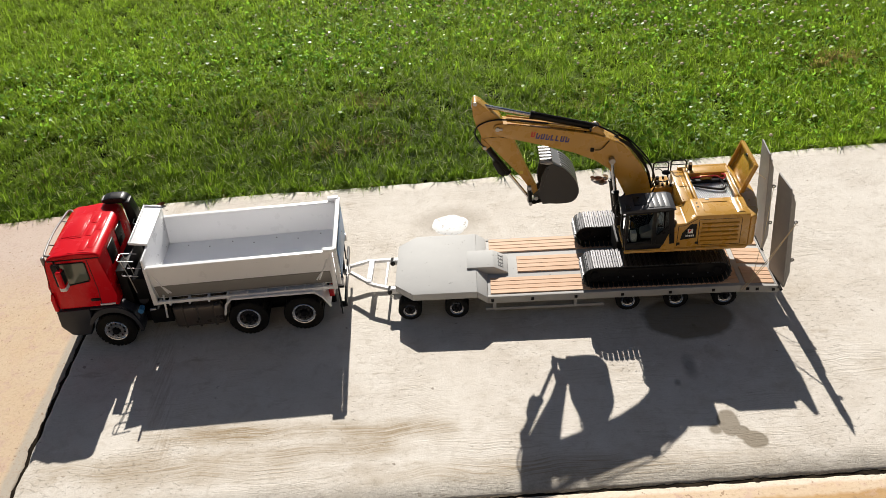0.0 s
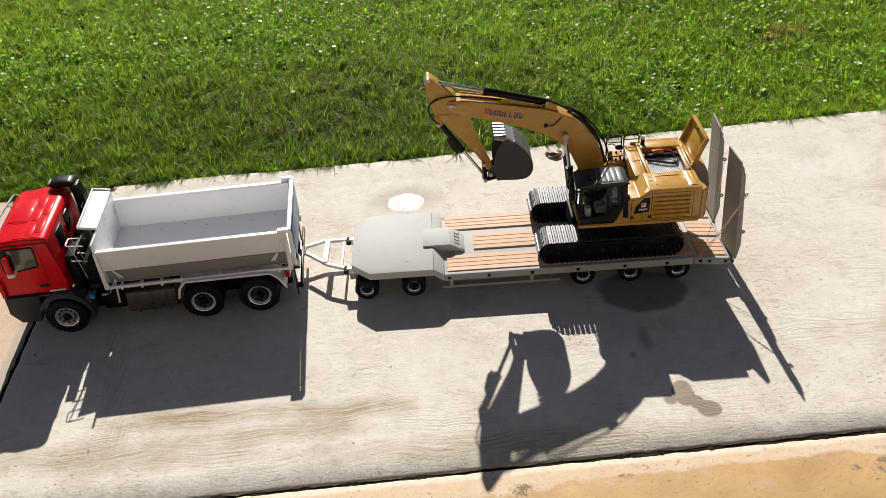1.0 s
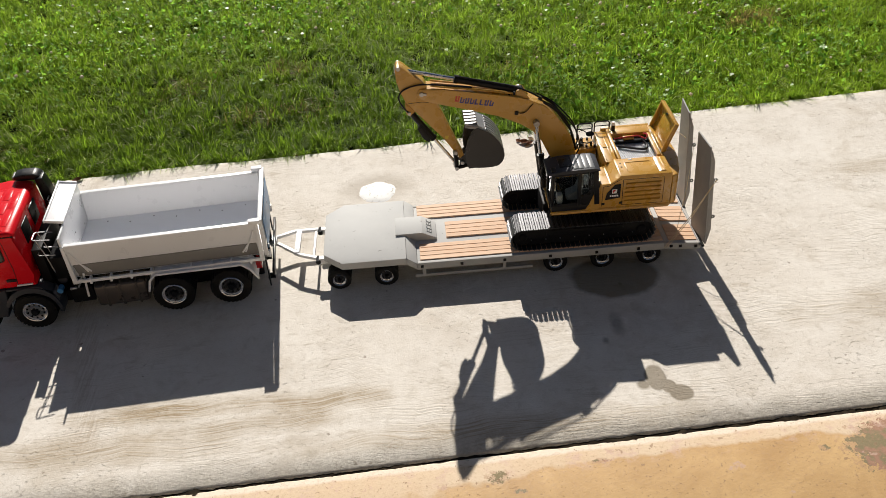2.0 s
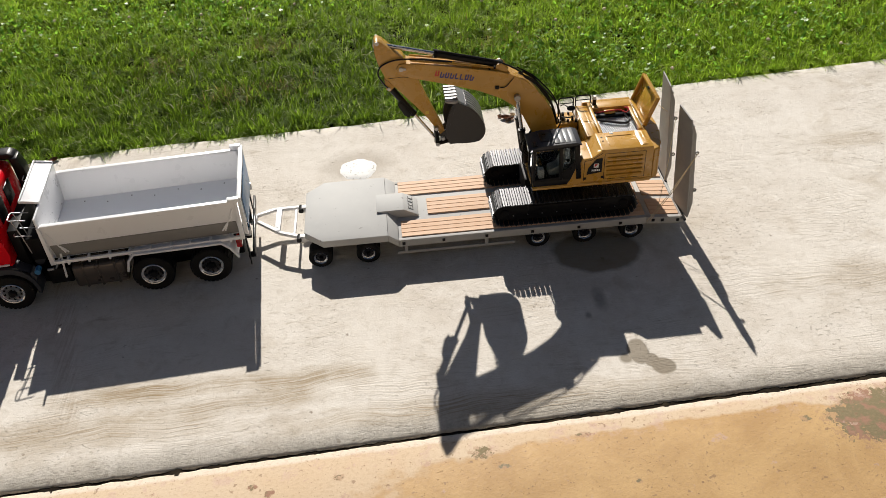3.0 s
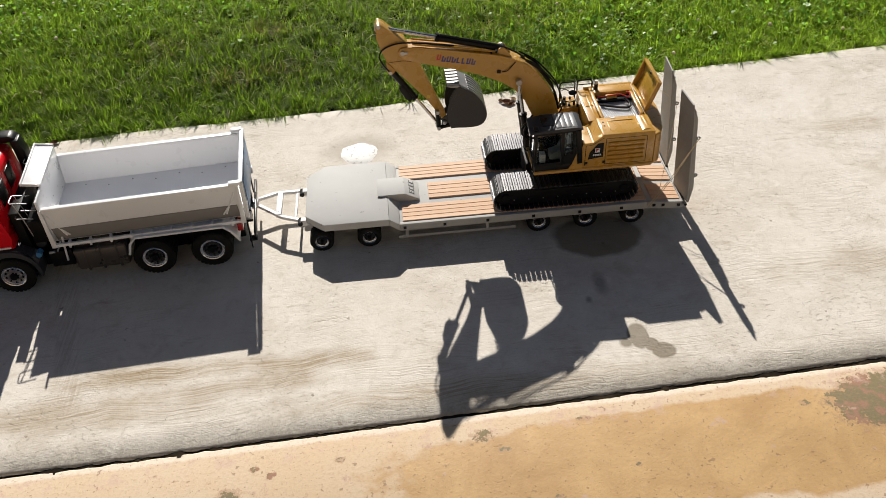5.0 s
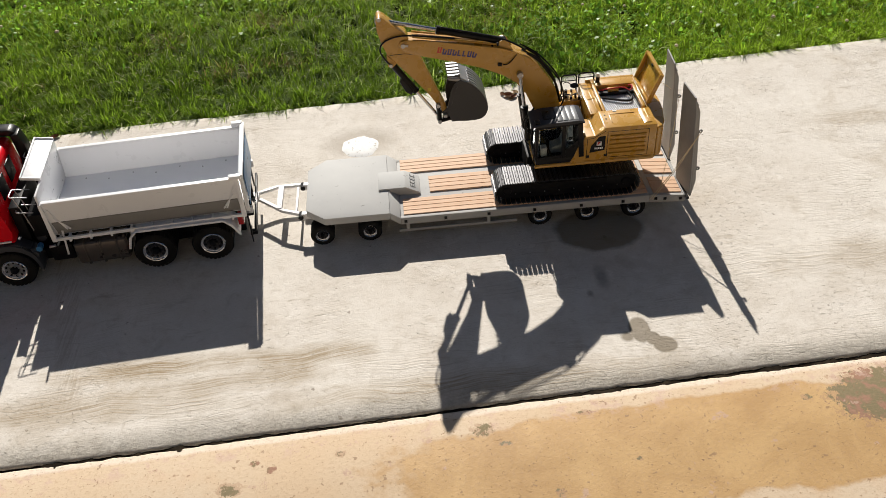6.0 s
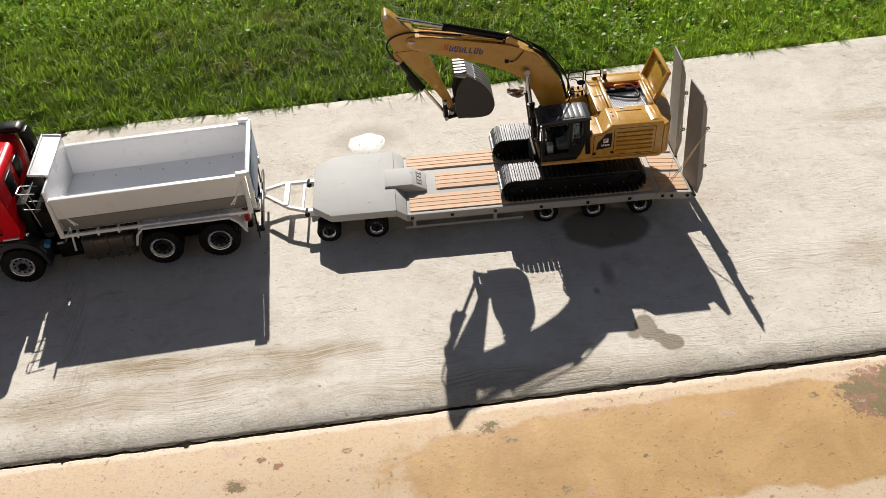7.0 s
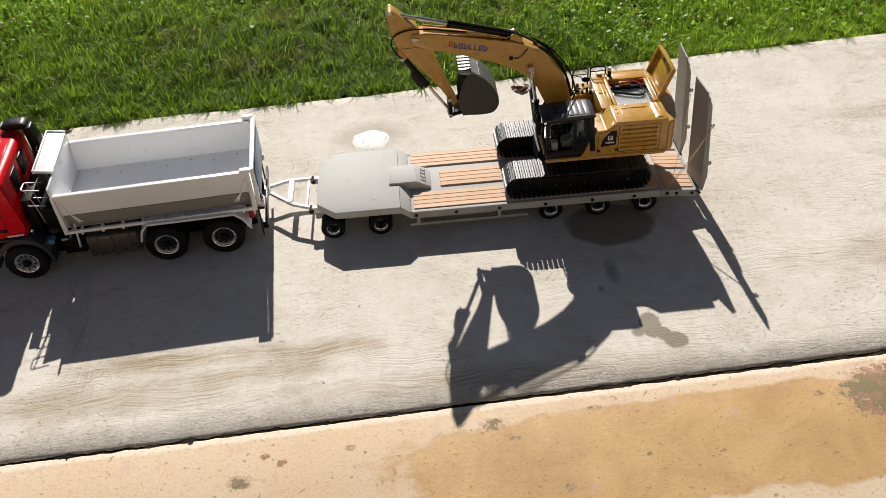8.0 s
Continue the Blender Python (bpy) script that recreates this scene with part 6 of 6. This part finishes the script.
for y in (YC - BW - 0.0045, YC + BW):
    bpart("boom_foot_plate", add_prism(B(), [(0.300, 0.1705), (0.360, 0.1705), (0.352, 0.215), (0.334, 0.226), (0.314, 0.215)], "y", y, y + 0.0045, 0.001), M_ORANGE)
bpart("foot_pin", add_rod(B(), (0.333, YC - BW - 0.007, 0.206), (0.333, YC + BW + 0.007, 0.206), 0.007), M_STEEL)
# maker's mark along the boom as plain slanted strokes, red then blue
ang = math.atan2(-0.007, 0.07)
for i in range(8):
    x = 0.0800 + i * 0.0100
    z = 0.3700 + (x - 0.0800) * math.tan(ang) - (0.001 if i else -0.001)
    h = 0.0122
    s = 0.0022
    bm = B()
    y0, y1 = YC - BW - 0.0007, YC - BW + 0.0005
    add_prism(bm, [(x, z - h / 2), (x + 0.0026, z - h / 2), (x + 0.0026 + s, z + h / 2), (x + s, z + h / 2)], "y", y0, y1)
    if i not in (4, 5):
        add_prism(bm, [(x + 0.0050, z - h / 2), (x + 0.0076, z - h / 2), (x + 0.0076 + s, z + h / 2 * (0.4 if i % 2 else 1)), (x + 0.0050 + s, z + h / 2 * (0.4 if i % 2 else 1))], "y", y0, y1)
    add_prism(bm, [(x + 0.0018, z - h / 2), (x + 0.0072, z - h / 2), (x + 0.0076, z - h / 2 + 0.0022), (x + 0.0022, z - h / 2 + 0.0022)], "y", y0 - 0.0001, y1)
    bpart("brand_stroke", bm, M_REDST if i == 0 else M_BLUE)


def ram(name_label, a, b, ca, barrel, rod, y, split, parent):
    """A hydraulic ram from a to b: dark barrel, bright rod, eyes at both ends."""
    a, b = Vector((a[0], y, a[1])), Vector((b[0], y, b[1]))
    m = a.lerp(b, split)
    c = part("ram_barrel", add_rod(B(), a, m, barrel, 16), M_BLACK, parent, name_label)
    part("ram_rod", add_rod(B(), a.lerp(b, split - 0.05), b, rod, 12), M_CHROME, c, "bright chrome ram rod")
    part("ram_collar", add_rod(B(), a.lerp(b, split - 0.015), a.lerp(b, split + 0.015), barrel * 1.18, 16), M_FRAME, c)
    for p in (a, b):
        part("ram_eye", add_rod(B(), p - Vector((0, ca, 0)), p + Vector((0, ca, 0)), barrel * 0.95, 14), M_FRAME if p is a else M_STEEL, c)
    return c


ram("black stick ram", (0.213, 0.3835), (-0.0365, 0.4240), 0.009, 0.0074, 0.0042, YC, 0.53, boom)
bpart("ram_hose", add_tube(B(), [(0.260, YC - 0.004, 0.366), (0.238, YC - 0.008, 0.380), (0.20, YC - 0.009, 0.3945), (0.12, YC - 0.008, 0.4085), (0.085, YC - 0.007, 0.4140)], 0.0018, 7, 5), M_BLACK, "black hydraulic hose")
for y in (-0.011, 0.011):
    bpart("ram_lug", add_prism(B(), [(0.196, 0.375), (0.236, 0.366), (0.221, 0.386), (0.213, 0.391), (0.205, 0.388)], "y", YC + y - 0.002, YC + y + 0.002, 0.0008), M_ORANGE)
for sy in (-1, 1):
    y = YC + sy * (BW + 0.007)
    ram("black boom ram", (0.286, 0.170), (0.2505, 0.3215), 0.005, 0.0068, 0.0038, y, 0.50, boom)
    # steel pipes and hoses
    yy = YC + sy * 0.012
    bpart("boom_pipe", add_tube(B(), [(0.345, yy, 0.252), (0.331, yy, 0.292), (0.312, yy, 0.319), (0.288, yy, 0.346), (0.262, yy, 0.363)], 0.0024, 7, 5), M_BLACK, "black hydraulic pipe")
    bpart("boom_pipe", add_tube(B(), [(0.200, yy, 0.3815), (0.12, yy, 0.3885), (0.052, yy, 0.3935), (0.03, yy, 0.3955)], 0.0022, 7, 4), M_ORANGE, "ochre hydraulic pipe")
    bpart("loose_hose", add_tube(B(), [(0.345, yy * 1.2, 0.235), (0.352, yy, 0.262), (0.338, yy, 0.300), (0.315, yy, 0.327), (0.285, yy, 0.353), (0.250, yy, 0.371)], 0.0016, 7, 5), M_BLACK, "black hydraulic hose")
bpart("cross_pin", add_rod(B(), (0.2505, YC - BW - 0.013, 0.3215), (0.2505, YC + BW + 0.013, 0.3215), 0.0050, 16), M_STEEL)
bpart("boom_lamp", add_box(B(), 0.204, 0.212, YC - BW - 0.004, YC - BW + 0.001, 0.338, 0.345, 0.0012), M_BLACK)
bpart("lamp_cable", add_tube(B(), [(0.214, YC - BW - 0.002, 0.341), (0.226, YC - BW - 0.003, 0.345), (0.240, YC - BW - 0.001, 0.3635)], 0.001, 6, 4), M_BLACK)
for x, z in ((0.20, 0.352), (0.190, 0.346)):
    bpart("pipe_clamp", add_box(B(), x - 0.002, x + 0.002, YC - 0.016, YC + 0.016, z + 0.0275, z + 0.034, 0.0006), M_FRAME)
bpart("tip_pin", add_rod(B(), (0.0125, YC - BW - 0.0035, 0.3795), (0.0125, YC + BW + 0.0035, 0.3795), 0.0045, 14), M_STEEL, "bright stick pivot pin")
bpart("pin_keeper", add_box(B(), 0.0105, 0.0225, YC - BW - 0.0022, YC - BW - 0.0003, 0.3770, 0.3822, 0.0006), M_STEEL)

SW = 0.0150
stick_pts = [(-0.0395, 0.4275), (-0.0385, 0.4330), (-0.0345, 0.4362), (-0.0290, 0.4355), (-0.0220, 0.4315), (-0.005, 0.4170), (0.020, 0.4000), (0.030, 0.384), (0.0455, 0.3575), (0.0745, 0.298), (0.1110, 0.226), (0.1135, 0.213), (0.108, 0.2065), (0.099, 0.2290), (0.067, 0.2690), (0.004, 0.3340), (-0.016, 0.354), (-0.0285, 0.380), (-0.037, 0.404)]
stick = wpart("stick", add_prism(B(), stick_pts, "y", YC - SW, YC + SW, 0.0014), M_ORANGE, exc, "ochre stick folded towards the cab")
part("stick_rim", add_tube(B(), [(0.0475, YC - SW + 0.001, 0.3565), (0.0765, YC - SW + 0.001, 0.297), (0.1120, YC - SW + 0.001, 0.2265)], 0.0014, 6), M_ORANGE, stick)
part("stick_label", add_box(B(), 0.069, 0.076, YC - SW - 0.0006, YC - SW + 0.0004, 0.270, 0.277), plain("yellow_sticker", (0.62, 0.45, 0.04), 0.5), stick, "yellow warning label")
part("seam", add_tube(B(), [(-0.012, YC - SW - 0.0001, 0.3530), (0.018, YC - SW - 0.0001, 0.3570), (0.045, YC - SW - 0.0001, 0.3545)], 0.0006, 5), M_BLACK, stick)
for y in (-0.010, 0.010):
    part("ram_lug", add_prism(B(), [(-0.018, 0.352), (0.004, 0.333), (-0.006, 0.322), (-0.014, 0.326)], "y", YC + y - 0.002, YC + y + 0.002, 0.0006), M_ORANGE, stick)
ram("black bucket ram", (-0.0085, 0.3295), (0.0975, 0.1985), 0.009, 0.0068, 0.0036, YC, 0.50, stick)
part("ram_bracket", add_prism(B(), [(0.016, 0.298), (0.040, 0.268), (0.036, 0.256), (0.024, 0.264), (0.010, 0.288)], "y", YC - 0.009, YC + 0.009, 0.0012), M_BLACK, stick)
part("stick_hose", add_tube(B(), [(0.120, YC - 0.015, 0.391), (0.06, YC - 0.018, 0.397), (0.010, YC - 0.019, 0.398), (-0.022, YC - 0.018, 0.385), (-0.031, YC - 0.016, 0.366), (-0.022, YC - 0.014, 0.345), (-0.008, YC - 0.012, 0.328)], 0.0017, 7, 6), M_BLACK, stick, "black looping hydraulic hose")
for i, (a, b) in enumerate((((0.0925, 0.2375), (0.0975, 0.1985)), ((0.0975, 0.1985), (0.122, 0.206)))):
    for y in (-0.018, 0.018):
        part("link_arm", add_tube(B(), [(a[0], YC + y, a[1]), (b[0], YC + y, b[1])], 0.0042, 8), M_FRAME, stick)
for x, z, r in ((-0.0335, 0.4310, 0.0045), (-0.0085, 0.3295, 0.0035)):
    part("stick_pin", add_rod(B(), (x, YC - SW - 0.002, z), (x, YC + SW + 0.002, z), r, 14), M_STEEL, stick, "bright stick pin")
for x, z in ((0.0925, 0.2375), (0.1085, 0.2130), (0.0975, 0.1985)):
    part("link_pin", add_rod(B(), (x, YC - 0.0235, z), (x, YC + 0.0235, z), 0.0042, 14), M_STEEL, stick, "bright linkage pin")

# bucket: curved shell, side plates and teeth
CURL = [(0.1455, 0.3157), (0.1713, 0.3002), (0.1882, 0.2816), (0.1982, 0.2606), (0.2002, 0.2402), (0.1941, 0.2272), (0.1833, 0.2200), (0.1573, 0.2185), (0.1400, 0.2200), (0.1254, 0.2192)]
SHELL = [(p.x, p.z) for p in smooth_path([(x, 0, z) for x, z in CURL], 3)]
HB = 0.0365
inner = []
for x, z in SHELL:
    d = Vector((0.152 - x, 0.258 - z)).normalized() * 0.0032
    inner.append((x + d.x, z + d.y))
bucket = wpart("bucket", add_prism(B(), SHELL + inner[::-1], "y", YB - HB, YB + HB, 0.0004, None, 1), M_BUCKET_LIT, exc, "dark worn steel digging bucket with teeth")
for y in (YB - HB - 0.0002, YB + HB - 0.0026):
    part("side_plate", add_prism(B(), SHELL + [(0.1202, 0.2348), (0.1188, 0.2553), (0.1249, 0.2879), (0.1337, 0.3066)], "y", y, y + 0.0028, 0.0005, None, 1), M_BUCKET_SHADE, bucket)
    part("side_cutter", add_prism(B(), [(0.1195, 0.262), (0.1255, 0.286), (0.1345, 0.305), (0.1400, 0.302), (0.1325, 0.284), (0.1270, 0.262)], "y", y - 0.0012, y + 0.0040, 0.0005, None, 1), M_BUCKET_SHADE, bucket)
for i in range(7):
    y = YB - HB + 0.002 + i * (2 * HB - 0.010) / 6
    strip = SHELL[2:14]
    part("wear_strip", add_prism(B(), [(x + 0.0011, z + 0.0009) for x, z in strip] + [(x - 0.001, z - 0.001) for x, z in strip][::-1], "y", y, y + 0.0058), M_BUCKET_LIT, bucket)
for i in range(6):
    y = YB - HB + 0.001 + i * (2 * HB - 0.009) / 5
    part("tooth", add_prism(B(), [(0.1465, 0.3190), (0.1480, 0.3110), (0.1340, 0.3135), (0.1204, 0.3169), (0.1215, 0.3195), (0.1350, 0.3190)], "y", y, y + 0.0072, 0.0006, None, 1), M_BUCKET_LIT, bucket, "blunt steel bucket tooth")
for y in (-0.016, 0.012):
    part("bucket_ear", add_prism(B(), [(0.108, 0.232), (0.120, 0.243), (0.132, 0.226), (0.126, 0.217), (0.107, 0.212)], "y", YB + y, YB + y + 0.004, 0.0008), M_BUCKET_SHADE, bucket)


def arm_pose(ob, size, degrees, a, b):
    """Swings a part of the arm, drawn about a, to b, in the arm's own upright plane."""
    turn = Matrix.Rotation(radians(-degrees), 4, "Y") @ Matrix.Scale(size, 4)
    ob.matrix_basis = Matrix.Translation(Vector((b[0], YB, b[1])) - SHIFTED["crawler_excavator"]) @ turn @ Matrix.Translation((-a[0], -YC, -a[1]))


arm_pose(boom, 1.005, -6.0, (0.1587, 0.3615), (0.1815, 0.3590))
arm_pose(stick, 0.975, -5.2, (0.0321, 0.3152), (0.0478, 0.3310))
